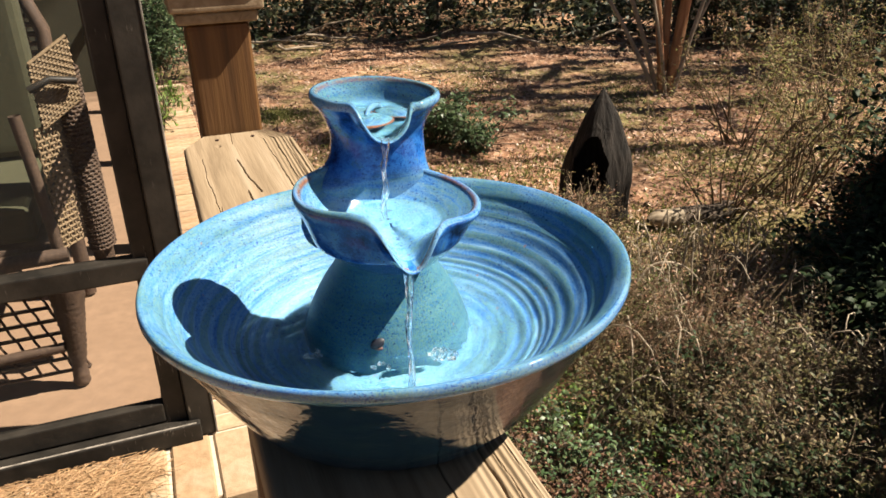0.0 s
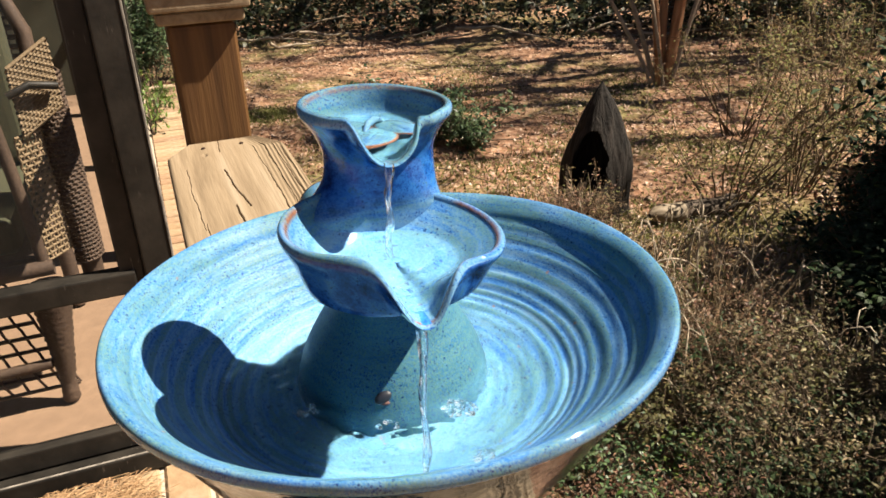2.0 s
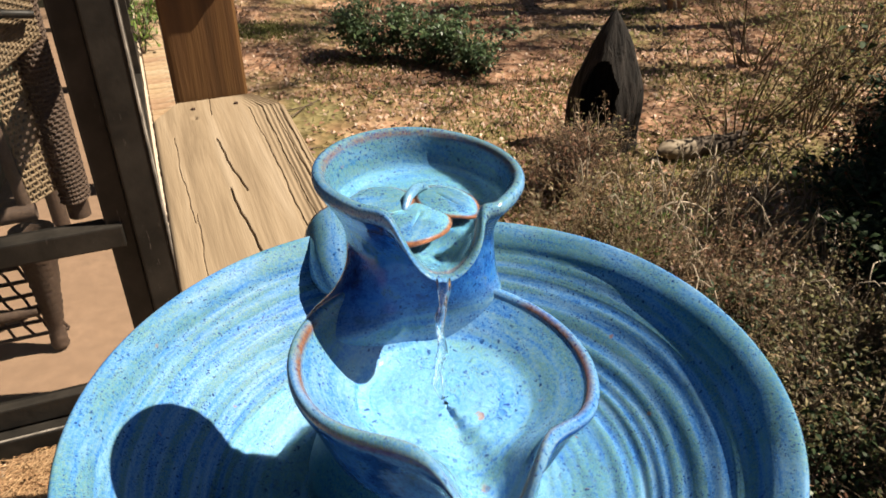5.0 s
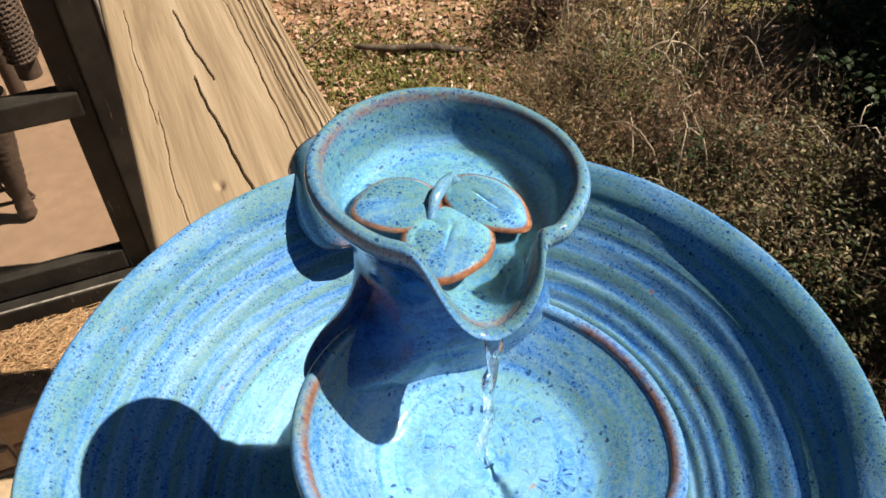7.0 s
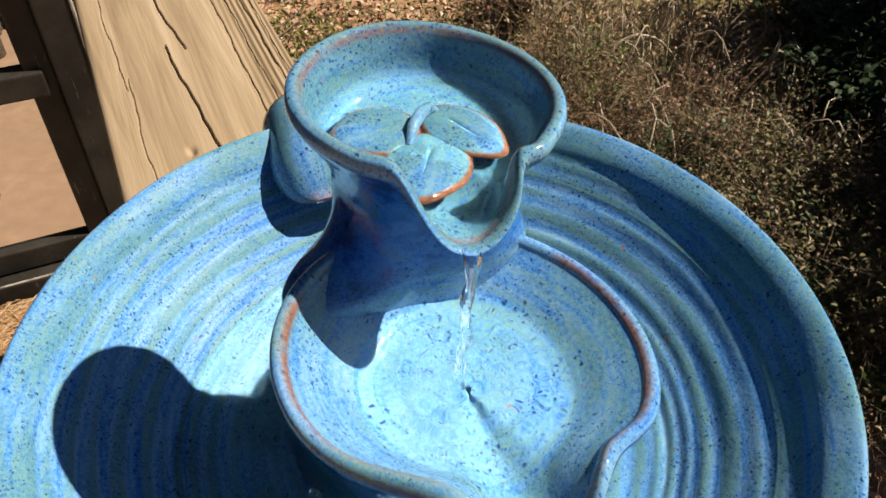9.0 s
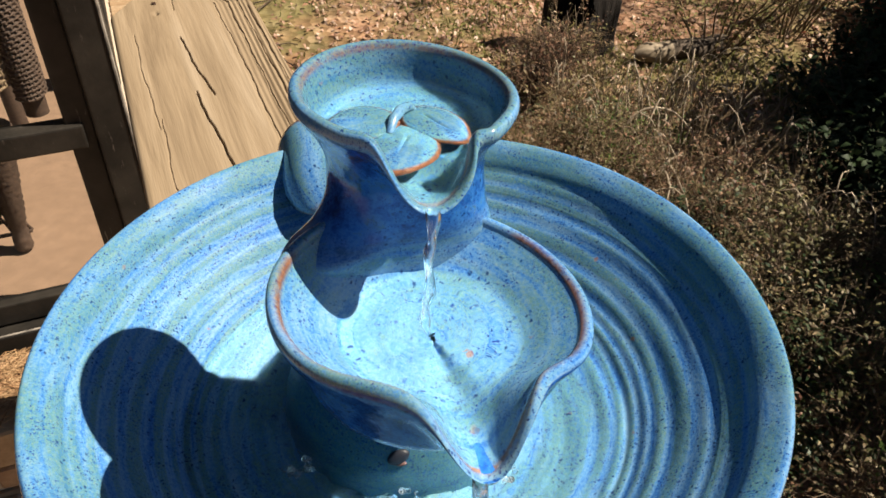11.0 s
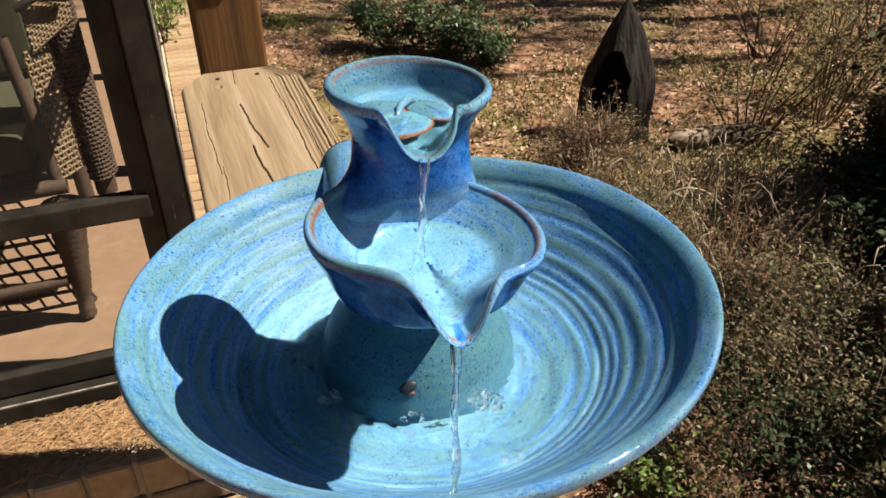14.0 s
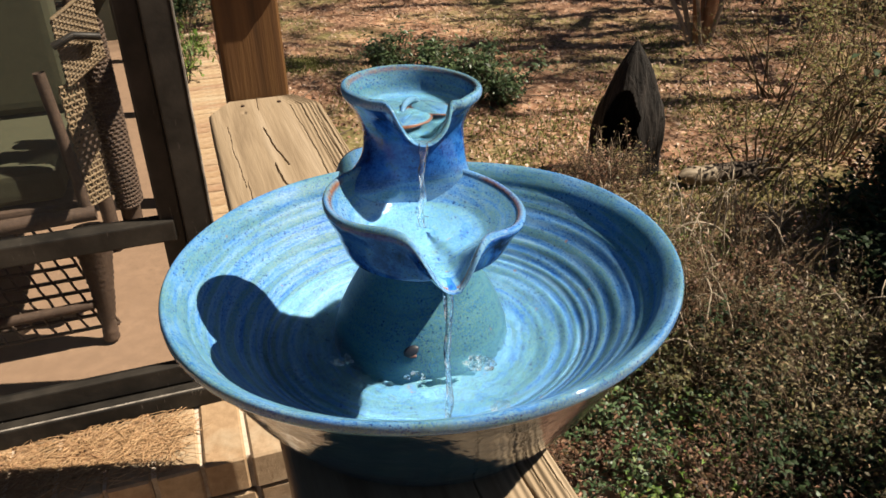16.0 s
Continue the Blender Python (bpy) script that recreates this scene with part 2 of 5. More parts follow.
STRAW = leaf_material("pine_straw", (0.264, 0.1452, 0.066), (0.363, 0.2376, 0.1254), (0.198, 0.099, 0.0462), rough=0.6)


def brick_material():
    k = Mat("worn_brick", rough=0.9, spec=0.25)
    v = k.coords()
    r = k.objrandom()
    base = k.ramp(r, (0.0, (0.25, 0.165, 0.095)), (0.35, (0.30, 0.215, 0.13)), (0.65, (0.23, 0.14, 0.085)), (1.0, (0.31, 0.24, 0.155)))
    n = k.noise(v, 40, 5, 0.65)
    base = k.mix(k.ramp(n, (0.35, 0.6), (0.65, 0.0)), base, (0.55, 0.5, 0.45), "MULTIPLY")
    base = k.mix(k.ramp(k.noise(v, 9, 4, 0.6), (0.5, 0.0), (0.7, 0.5)), base, (0.2772, 0.2376, 0.1716))
    k.color(base)
    k.bump(k.noise(v, 160, 4, 0.7), 0.002, 0.7)
    return k.m


BRICK = brick_material()


def ground_material():
    k = Mat("leafy_ground", rough=0.95, spec=0.15)
    v = k.coords()
    cells = k.voronoi(v, 16, out="Color")
    n = k.noise(v, 2.2, 6, 0.65)
    leaf = k.ramp(cells, (0.1, (0.1122, 0.0561, 0.033)), (0.45, (0.2376, 0.1254, 0.0726)), (0.8, (0.33, 0.2112, 0.1386)))
    base = k.mix(k.ramp(n, (0.38, 0.8), (0.6, 0.0)), leaf, (0.1122, 0.0627, 0.0396))
    base = k.mix(k.ramp(k.noise(v, 0.75, 4, 0.6), (0.47, 0.0), (0.62, 0.65)), base, (0.085, 0.095, 0.030))
    k.color(base)
    k.bump(k.math("ADD", k.voronoi(v, 16), n), 0.03, 0.8)
    return k.m


GROUND = ground_material()


def water_material():
    k = Mat("water")
    v = k.coords()
    g = k.node("ShaderNodeBsdfGlass", Roughness=0.0, IOR=1.33)
    g.inputs["Color"].default_value = (0.96, 0.99, 1.0, 1)
    h = k.math("ADD", k.noise(v, 90, 3, 0.5, 0.8), k.math("MULTIPLY", k.noise(v, 210, 2), 0.4))
    bn = k.node("ShaderNodeBump", Height=h, Distance=0.002, Strength=0.5)
    k.t.links.new(bn.outputs[0], g.inputs["Normal"])
    k.t.links.new(g.outputs[0], k.t.nodes["Material Output"].inputs[0])
    return k.m


WATER = water_material()


def screen_material():
    k = Mat("insect_screen", rough=0.6)
    k.color((0.012, 0.012, 0.012))
    k.b.inputs["Alpha"].default_value = 0.34
    return k.m


SCREEN = screen_material()


# ---- mesh helpers ----
def mesh_of(name, verts, faces, smooth=False, attrs=None):
    me = bpy.data.meshes.new(name)
    me.from_pydata([tuple(v) for v in verts], [], [tuple(f) for f in faces])
    for key, vals in (attrs or {}).items():
        a = me.attributes.new(key, "FLOAT", "POINT")
        a.data.foreach_set("value", np.asarray(vals, dtype=np.float32))
    if smooth:
        me.polygons.foreach_set("use_smooth", np.ones(len(me.polygons), dtype=bool))
    me.update()
    return me


def quick_mesh(name, verts, quads):
    """A mesh from arrays of corners (n, 3) and of quads (m, 4)."""
    me = bpy.data.meshes.new(name)
    v, q = np.asarray(verts, np.float32), np.asarray(quads, np.int32)
    me.vertices.add(len(v))
    me.vertices.foreach_set("co", v.ravel())
    me.loops.add(q.size)
    me.loops.foreach_set("vertex_index", q.ravel())
    me.polygons.add(len(q))
    me.polygons.foreach_set("loop_start", np.arange(0, q.size, q.shape[1], dtype=np.int32))
    me.polygons.foreach_set("loop_total", np.full(len(q), q.shape[1], dtype=np.int32))
    me.update(calc_edges=True)
    return me


def part(name, me, material, parent=None, label=""):
    """Links a mesh as one object under a thing or a part. A bmesh is turned into a mesh first."""
    if isinstance(me, bmesh.types.BMesh):
        bm, me = me, bpy.data.meshes.new(name)
        bm.to_mesh(me)
        bm.free()
    if material and not me.materials:
        me.materials.append(material)
    ob = new(name, me)
    ob.parent = parent
    return tagged(ob, label)


def thing(name, label, category, group="", kind="", at=None):
    ob = new(name)
    if at is not None:
        ob.matrix_world = at
    return tagged(ob, label, category, group, kind)


UV = Matrix.Rotation(radians(20.97), 4, "Z")          # the porch and rail run along this turned frame


def box_bm(u0, u1, v0, v1, z0, z1, bevel=0.0, seg=2, turned=True):
    bm = bmesh.new()
    bmesh.ops.create_cube(bm, size=1, matrix=Matrix.Translation(((u0 + u1) / 2, (v0 + v1) / 2, (z0 + z1) / 2)) @ Matrix.Diagonal((u1 - u0, v1 - v0, z1 - z0, 1)))
    if bevel:
        bmesh.ops.bevel(bm, geom=bm.edges[:], offset=bevel, segments=seg, affect="EDGES", profile=0.6)
    if turned:
        bm.transform(UV)
    return bm


def revolve(name, profile, n=96, bend=None, rims=None, rings=None, fade=None, outside=0, satin=10 ** 6, teal=None, ext=None):
    """A surface of revolution from (r, z) points; bend(r, z, angle, i) may move a point. rims: glaze-break weight of each point."""
    verts, along, rim, ring = [], [], [], []
    s = 0.0
    for i, (r, z) in enumerate(profile):
        if i:
            s += math.dist(profile[i], profile[i - 1])
        for j in range(n):
            a = 2 * math.pi * j / n
            p = bend(r, z, a, i) if bend else (r * math.cos(a), r * math.sin(a), z)
            verts.append(p)
            along.append(s)
            rim.append(rims[i] * (fade(a) if fade else 1.0) if rims else 0.0)
            ring.append(rings[i] if rings else 0.0)
    faces = []
    for i in range(len(profile) - 1):
        for j in range(n):
            k = (j + 1) % n
            faces.append((i * n + j, i * n + k, (i + 1) * n + k, (i + 1) * n + j))
    return mesh_of(name, verts, faces, True, {"along": along, "rim": rim, "ring": ring, "ext": [ext(i) if ext else 1.0 if i < outside else 0.0 for i in range(len(profile)) for _ in range(n)],
                                                "satin": [1.0 if i >= satin else 0.0 for i in range(len(profile)) for _ in range(n)],
                                                "teal": [teal(i) if teal else 0.0 for i in range(len(profile)) for _ in range(n)]})


def smooth_profile(points, per=6):
    """Catmull-Rom through (r, z, weight) points."""
    pts = [points[0]] + list(points) + [points[-1]]
    out = []
    for i in range(1, len(pts) - 2):
        p0, p1, p2, p3 = (np.array(p, float) for p in pts[i - 1:i + 3])
        for j in range(per):
            t = j / per
            out.append(0.5 * (2 * p1 + (p2 - p0) * t + (2 * p0 - 5 * p1 + 4 * p2 - p3) * t * t + (3 * p1 - p0 - 3 * p2 + p3) * t ** 3))
    out.append(np.array(points[-1], float))
    return out


def tube_arrays(path, radii, n=5):
    """Corners and quads of a tube along a path."""
    path = np.asarray(path, float)
    d = np.gradient(path, axis=0)
    d /= np.linalg.norm(d, axis=1)[:, None] + 1e-9
    ref = np.where(np.abs(d[:, 2:3]) < 0.9, np.array([[0, 0, 1.0]]), np.array([[1.0, 0, 0]]))
    a = np.cross(d, ref)
    a /= np.linalg.norm(a, axis=1)[:, None] + 1e-9
    b = np.cross(d, a)
    ang = np.arange(n) * 2 * np.pi / n
    v = path[:, None] + np.asarray(radii, float)[:, None, None] * (np.cos(ang)[None, :, None] * a[:, None] + np.sin(ang)[None, :, None] * b[:, None])
    i, j = np.meshgrid(np.arange(len(path) - 1), np.arange(n), indexing="ij")
    k = (j + 1) % n
    q = np.stack([i * n + j, i * n + k, (i + 1) * n + k, (i + 1) * n + j], -1).reshape(-1, 4)
    return v.reshape(-1, 3), q


def joined(pairs):
    vs, qs, off = [], [], 0
    for v, q in pairs:
        vs.append(v)
        qs.append(q + off)
        off += len(v)
    return np.concatenate(vs), np.concatenate(qs)


def tube(name, path, radii, n=8):
    me = quick_mesh(name, *tube_arrays(path, radii, n))
    me.polygons.foreach_set("use_smooth", np.ones(len(me.polygons), dtype=bool))
    return me


def blades(rng, centres, length, width, up=0.3, droop=0.25, aim=None):
    """Pointed bent leaves of two quads each at the centres. up: how far they point upwards (0 flat, 1 upright)."""
    n = len(centres)
    a = rng.uniform(0, 2 * np.pi, n)
    tilt = rng.normal(up, 0.35, n)
    d = np.stack([np.cos(a) * np.cos(tilt), np.sin(a) * np.cos(tilt), np.sin(tilt)], -1) if aim is None else aim
    side = np.cross(d, rng.normal(0, 0.35, (n, 3)) + np.array([0, 0, 1.0]))
    side /= np.linalg.norm(side, axis=1)[:, None] + 1e-9
    nor = np.cross(side, d)
    L = (length * rng.uniform(0.6, 1.35, n))[:, None]
    W = (width * rng.uniform(0.65, 1.3, n))[:, None]
    c = np.asarray(centres)
    p0 = c - 0.5 * L * d
    m = c + nor * L * droop * 0.5
    p1 = c + 0.5 * L * d - nor * L * droop * rng.uniform(-0.4, 1, n)[:, None]
    v = np.stack([p0 - side * W * 0.12, p0 + side * W * 0.12, m + side * W * 0.5, m - side * W * 0.5, p1 + side * W * 0.1, p1 - side * W * 0.1], 1).reshape(-1, 3)
    o = np.arange(n)[:, None] * 6
    q = np.concatenate([o + np.array([[0, 1, 2, 3]]), o + np.array([[3, 2, 4, 5]])])
    return v, q


# ---- ground ----
YARD = -0.70


def ground_height(x, y):
    x, y = np.asarray(x, float), np.asarray(y, float)
    return YARD + 0.035 * np.sin(x * 0.9 + 1.0) * np.sin(y * 0.7) + 0.02 * np.sin(x * 2.3 + y * 1.7)


def build_ground():
    ticks = np.concatenate([-np.geomspace(400, 12, 12), np.linspace(-10, 22, 129), np.geomspace(24, 400, 12)])
    xs = np.concatenate([-np.geomspace(400, 12, 12), np.linspace(-10, 12, 89), np.geomspace(14, 400, 12)])
    X, Y = np.meshgrid(xs, ticks, indexing="ij")
    v = np.stack([X, Y, ground_height(X, Y)], -1).reshape(-1, 3)
    m = len(ticks)
    i, j = np.meshgrid(np.arange(len(xs) - 1), np.arange(m - 1), indexing="ij")
    q = np.stack([i * m + j, (i + 1) * m + j, (i + 1) * m + j + 1, i * m + j + 1], -1).reshape(-1, 4)
    g = part("ground", quick_mesh("ground", v, q), GROUND)
    g.data.polygons.foreach_set("use_smooth", np.ones(len(g.data.polygons), dtype=bool))
    tagged(g, "yard floor of brown fallen leaves and thin moss", "ground", kind="structure")


build_ground()


# ---- porch: brick platform, screen door, side screens ----
def uvp(u, v, z):
    return UV @ Vector((u, v, z))


def brick_mesh(lu, lv, h):
    bm = box_bm(-lu / 2, lu / 2, -lv / 2, lv / 2, -h, 0, 0.005, 1, turned=False)
    me = bpy.data.meshes.new("brick")
    bm.to_mesh(me)
    bm.free()
    me.materials.append(BRICK)
    return me


def build_platform():
    core = part("brick_platform", box_bm(-2.6, 0.170, 1.388, 5.75, -0.72, -0.008, 0.004), MORTAR)
    tagged(core, "worn tan brick porch edge with pale mortar joints", "brick step", kind="structure")
    lower = part("lower_step", box_bm(-2.6, 0.02, 0.6, 1.384, -0.72, -0.185, 0.004), MORTAR)
    tagged(lower, "shaded lower brick step below the porch edge", "brick step", kind="structure")
    rng = random.Random(4)
    front, side, flat = brick_mesh(0.090, 0.235, 0.095), brick_mesh(0.205, 0.060, 0.095), brick_mesh(0.19, 0.09, 0.06)

    def put(me, parent, u, v, z):
        b = part("brick", me, None, parent)
        b.matrix_world = UV @ pose(u, v, z + rng.uniform(-0.002, 0.002), rng.uniform(-0.6, 0.6), rng.uniform(-0.6, 0.6), rng.uniform(-0.7, 0.7))

    for i in range(27):
        put(front, core, 0.132 - 0.1 * i, 1.372 + 0.1175, 0.0)
    for i in range(58):
        put(side, core, 0.082, 1.645 + 0.0705 * i, 0.0)
    for r in range(3):
        for i in range(7):
            put(flat, core, 0.09 - 0.2 * i - 0.1 * (r % 2), 1.419, -0.103 - 0.07 * r - 0.0)
    for r in range(8):
        for i in range(13):
            put(flat, lower, -0.08 - 0.2 * i - 0.1 * (r % 2), 1.33 - 0.1 * r, -0.183)


build_platform()


WORN = plain_material("worn_pale_wood", (0.20, 0.175, 0.15), 0.8, 0.7, 35)


def build_porch():
    floor = part("floor", box_bm(-4.5, -0.035, 1.66, 5.7, -0.1, -0.004 + 0.008), PORCH_FLOOR)
    tagged(floor, "tan painted concrete porch floor in sun patches", "floor", kind="structure")
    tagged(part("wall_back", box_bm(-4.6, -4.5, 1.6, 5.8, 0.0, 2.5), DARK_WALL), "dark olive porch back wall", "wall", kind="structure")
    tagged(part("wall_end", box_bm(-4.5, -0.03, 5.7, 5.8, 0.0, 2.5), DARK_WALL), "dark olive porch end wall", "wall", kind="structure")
    # roof never in view, added to keep sun off the porch interior
    tagged(part("ceiling", box_bm(-4.7, 0.10, 1.45, 5.9, 2.5, 2.6), DARK_WALL), "unseen porch roof added to darken the interior", "ceiling", kind="structure")
    # front wall left of the door
    tagged(part("wall_front", box_bm(-4.5, -1.02, 1.61, 1.66, 0.0, 2.5), BLACK_WOOD), "black painted porch front wall", "wall", kind="structure")
    tagged(part("trim", box_bm(-1.02, -0.03, 1.60, 1.655, 2.06, 2.5, 0.003), BLACK_WOOD), "black painted board over the screen door", "trim", kind="structure")
    jamb = part("trim", box_bm(-0.062, -0.004, 1.605, 1.69, 0.0, 2.5, 0.004), BLACK_WOOD)
    tagged(jamb, "weathered black corner post of the screen porch", "trim", kind="structure")
    sill = part("door_sill", box_bm(-1.02, -0.036, 1.585, 1.66, 0.001, 0.050, 0.004), BLACK_WOOD)
    tagged(sill, "black painted door sill with a worn pale edge", "sill", kind="structure")

    part("worn_edge", box_bm(-1.015, -0.045, 1.588, 1.593, 0.0485, 0.0515, 0.0008, 1), WORN, sill, "paint worn off to pale wood")
    # pale strip for the post's worn edge, sunlight on the trim included in its colour
    part("worn_edge", box_bm(-0.0038, 0.0005, 1.603, 1.66, 0.0, 2.5, 0.001, 1), WORN, jamb, "paint worn off to pale wood")
    door = tagged(thing("door_1", "black wooden screen door with a middle rail", "screen door"), kind="structure")
    v0, v1 = 1.618, 1.65
    part("stile", box_bm(-0.110, -0.0626, v0, v1, 0.034, 2.05, 0.004), BLACK_WOOD, door)
    part("stile", box_bm(-1.015, -0.93, v0, v1, 0.034, 2.05, 0.004), BLACK_WOOD, door)
    part("bottom_rail", box_bm(-0.93, -0.110, v0, v1, 0.054, 0.105, 0.004), BLACK_WOOD, door)
    part("middle_rail", box_bm(-0.93, -0.080, v0 - 0.014, v1, 0.437, 0.484, 0.004), BLACK_WOOD, door)
    part("top_rail", box_bm(-0.93, -0.110, v0, v1, 1.95, 2.05, 0.004), BLACK_WOOD, door)
    for z0, z1 in ((0.105, 0.437), (0.484, 1.95)):
        bm = bmesh.new()
        bm.faces.new([bm.verts.new(UV @ Vector(p)) for p in ((-0.93, 1.64, z0), (-0.110, 1.64, z0), (-0.110, 1.64, z1), (-0.93, 1.64, z1))])
        part("screen", bm, SCREEN, door, "fine dark insect screen")
    # side screens along the brick edge
    side = tagged(thing("side_screen", "black framed porch side screen", "screen wall"), kind="structure")
    for v in (2.75, 3.85, 4.95):
        part("post", box_bm(-0.07, -0.03, v, v + 0.09, 0.012, 2.5, 0.004), BLACK_WOOD, side)
    for z in (0.012, 0.80, 2.1):
        for a, b in ((1.69, 2.75), (2.84, 3.85), (3.94, 4.95), (5.04, 5.7)):
            part("rail", box_bm(-0.068, -0.032, a, b, z, z + 0.07, 0.004), BLACK_WOOD, side)


build_porch()


def build_chair():
    chair = thing("wicker_chair", "old brown wicker armchair with woven arms on the porch", "chair")

    def P(u, v, z):
        return tuple(uvp(u, v, z))

    def rod(name, pts, r, n=8, label="", mat=None):
        rr = r if isinstance(r, (list, tuple)) else [r] * len(pts)
        part(name, tube(name, [P(*p) for p in pts], rr, n), mat or WICKER, chair, label)

    def woven(name, f, nu, nv, r, mat=None, label="woven wicker"):
        """Two sets of strands over f(a, b), each waving over and under the other."""
        pairs, d = [], 1e-3
        for i in range(nu):
            a = i / (nu - 1)
            pts = []
            for t in range(nv * 2 + 1):
                b = t / (nv * 2)
                n = np.cross(f(min(1, a + d), b) - f(max(0, a - d), b), f(a, min(1, b + d)) - f(a, max(0, b - d)))
                pts.append(f(a, b) + n / (np.linalg.norm(n) + 1e-12) * r * math.cos(math.pi * t / 2 + math.pi * i))
            pairs.append(tube_arrays(pts, [r] * len(pts), 4))
        for j in range(nv):
            b = j / (nv - 1)
            pts = [f(t / (nu * 2), b) for t in range(nu * 2 + 1)]
            pairs.append(tube_arrays(pts, [r * 1.3] * len(pts), 4))
        part(name, quick_mesh(name, *joined(pairs)), mat or WICKER, chair, label)

    # front leg, swollen and wrapped with cane; the others plain
    zs = np.linspace(0.012, 0.34, 40)
    prof = [0.021 + 0.030 * max(0, (z - 0.06) / 0.28) ** 1.3 + 0.0022 * math.sin(z * 420) - 0.004 * math.exp(-((z - 0.07) / 0.02) ** 2) for z in zs]
    rod("leg", [(-0.318 + 0.06 * z, 1.945, z) for z in zs], prof, 14, "cane-wrapped swelling leg")
    for u, v in ((-0.92, 1.95), (-0.32, 2.50), (-0.92, 2.50)):
        rod("leg", [(u, v, 0.012), (u, v, 0.2), (u, v, 0.42)], 0.024)
    rod("stretcher", [(-0.335, 1.93, 0.135), (-0.5, 1.93, 0.130), (-0.70, 1.93, 0.132), (-0.92, 1.94, 0.135)], 0.014, 10, "cane-wrapped rail")
    rod("arm_post", [(-0.291, 1.93, 0.40), (-0.297, 1.93, 0.52), (-0.304, 1.93, 0.64), (-0.312, 1.93, 0.745)], 0.014, 10)
    rod("seat_rail", [(-0.27, 1.92, 0.395), (-0.58, 1.91, 0.395), (-0.92, 1.93, 0.395)], 0.02)
    part("seat", box_bm(-0.92, -0.28, 1.94, 2.50, 0.385, 0.42, 0.01), WICKER, chair)
    # woven skirt under the seat, set slantwise
    woven("skirt", lambda a, b: np.array(P(-0.34 - 0.55 * a - 0.10 * (b - 0.5), 1.955, 0.05 + 0.31 * b)), 15, 9, 0.0045)
    # open lattice of the arm, sunlight put into its colour, and the rounded solid arm front beside it
    woven("arm_lattice", lambda a, b: np.array(P(-0.282 + 0.075 * a, 1.95 + 0.10 * a, 0.40 + 0.30 * b)), 12, 22, 0.003, WICKER_SUNLIT, "open wicker lattice with sunlight put into its pale colour")
    woven("arm_front", lambda a, b: np.array(P(-0.205 + 0.034 * math.cos(2.4 - 4.6 * a), 2.05 - 0.05 * math.sin(2.4 - 4.6 * a) * -1 * -1, 0.36 + 0.46 * b)), 24, 44, 0.0030)
    part("arm_core", tube("arm_core", [P(-0.205, 2.06, z) for z in (0.30, 0.45, 0.6, 0.75, 0.81)], [0.026, 0.028, 0.030, 0.031, 0.029], 14), WICKER, chair)
    woven("arm_top", lambda a, b: np.array(P(-0.262 + 0.085 * a, 1.96 + 0.05 * a, 0.70 + 0.15 * b + 0.05 * a)), 13, 20, 0.0040, WICKER_SUNLIT, "closely woven arm top in the pale sunlit wicker colour")
    rod("arm_band", [(-0.272, 1.945, 0.795), (-0.225, 1.95, 0.815), (-0.175, 1.985, 0.800)], 0.009, 8, "dark binding band", BLACK_WOOD)
    woven("back_weave", lambda a, b: np.array(P(-0.30 - 0.62 * a, 2.52 + 0.05 * b, 0.44 + 0.66 * b)), 24, 26, 0.006)
    rod("back_frame", [(-0.29, 2.50, 0.42), (-0.28, 2.54, 0.85), (-0.36, 2.57, 1.08), (-0.61, 2.58, 1.14), (-0.86, 2.57, 1.08), (-0.94, 2.54, 0.85), (-0.93, 2.50, 0.42)], 0.022)
    back = part("back_cushion", box_bm(-0.90, -0.31, 2.36, 2.47, 0.525, 1.10, 0.04, 4), CUSHION)
    tagged(back, "dark olive cloth back cushion in a wicker chair", "cushion")
    cushion = part("seat_cushion", box_bm(-0.90, -0.33, 1.95, 2.46, 0.424, 0.52, 0.03, 4), CUSHION)
    tagged(cushion, "dark olive cloth seat cushion on a wicker chair", "cushion")


# lighter copy of the wicker, with the sun on the arm in its colour
WICKER_SUNLIT = plain_material("sunlit_wicker", (0.20, 0.14, 0.08), 0.7, 0.3, 120, bump=0.002)
CUSHION = plain_material("olive_cloth", (0.050, 0.050, 0.026), 0.9, 0.2, 200, bump=0.001)
build_chair()


# ---- railing ----
NAIL = plain_material("rusty_nail", (0.06, 0.035, 0.025), 0.6, 0.4, 300, metal=0.6)


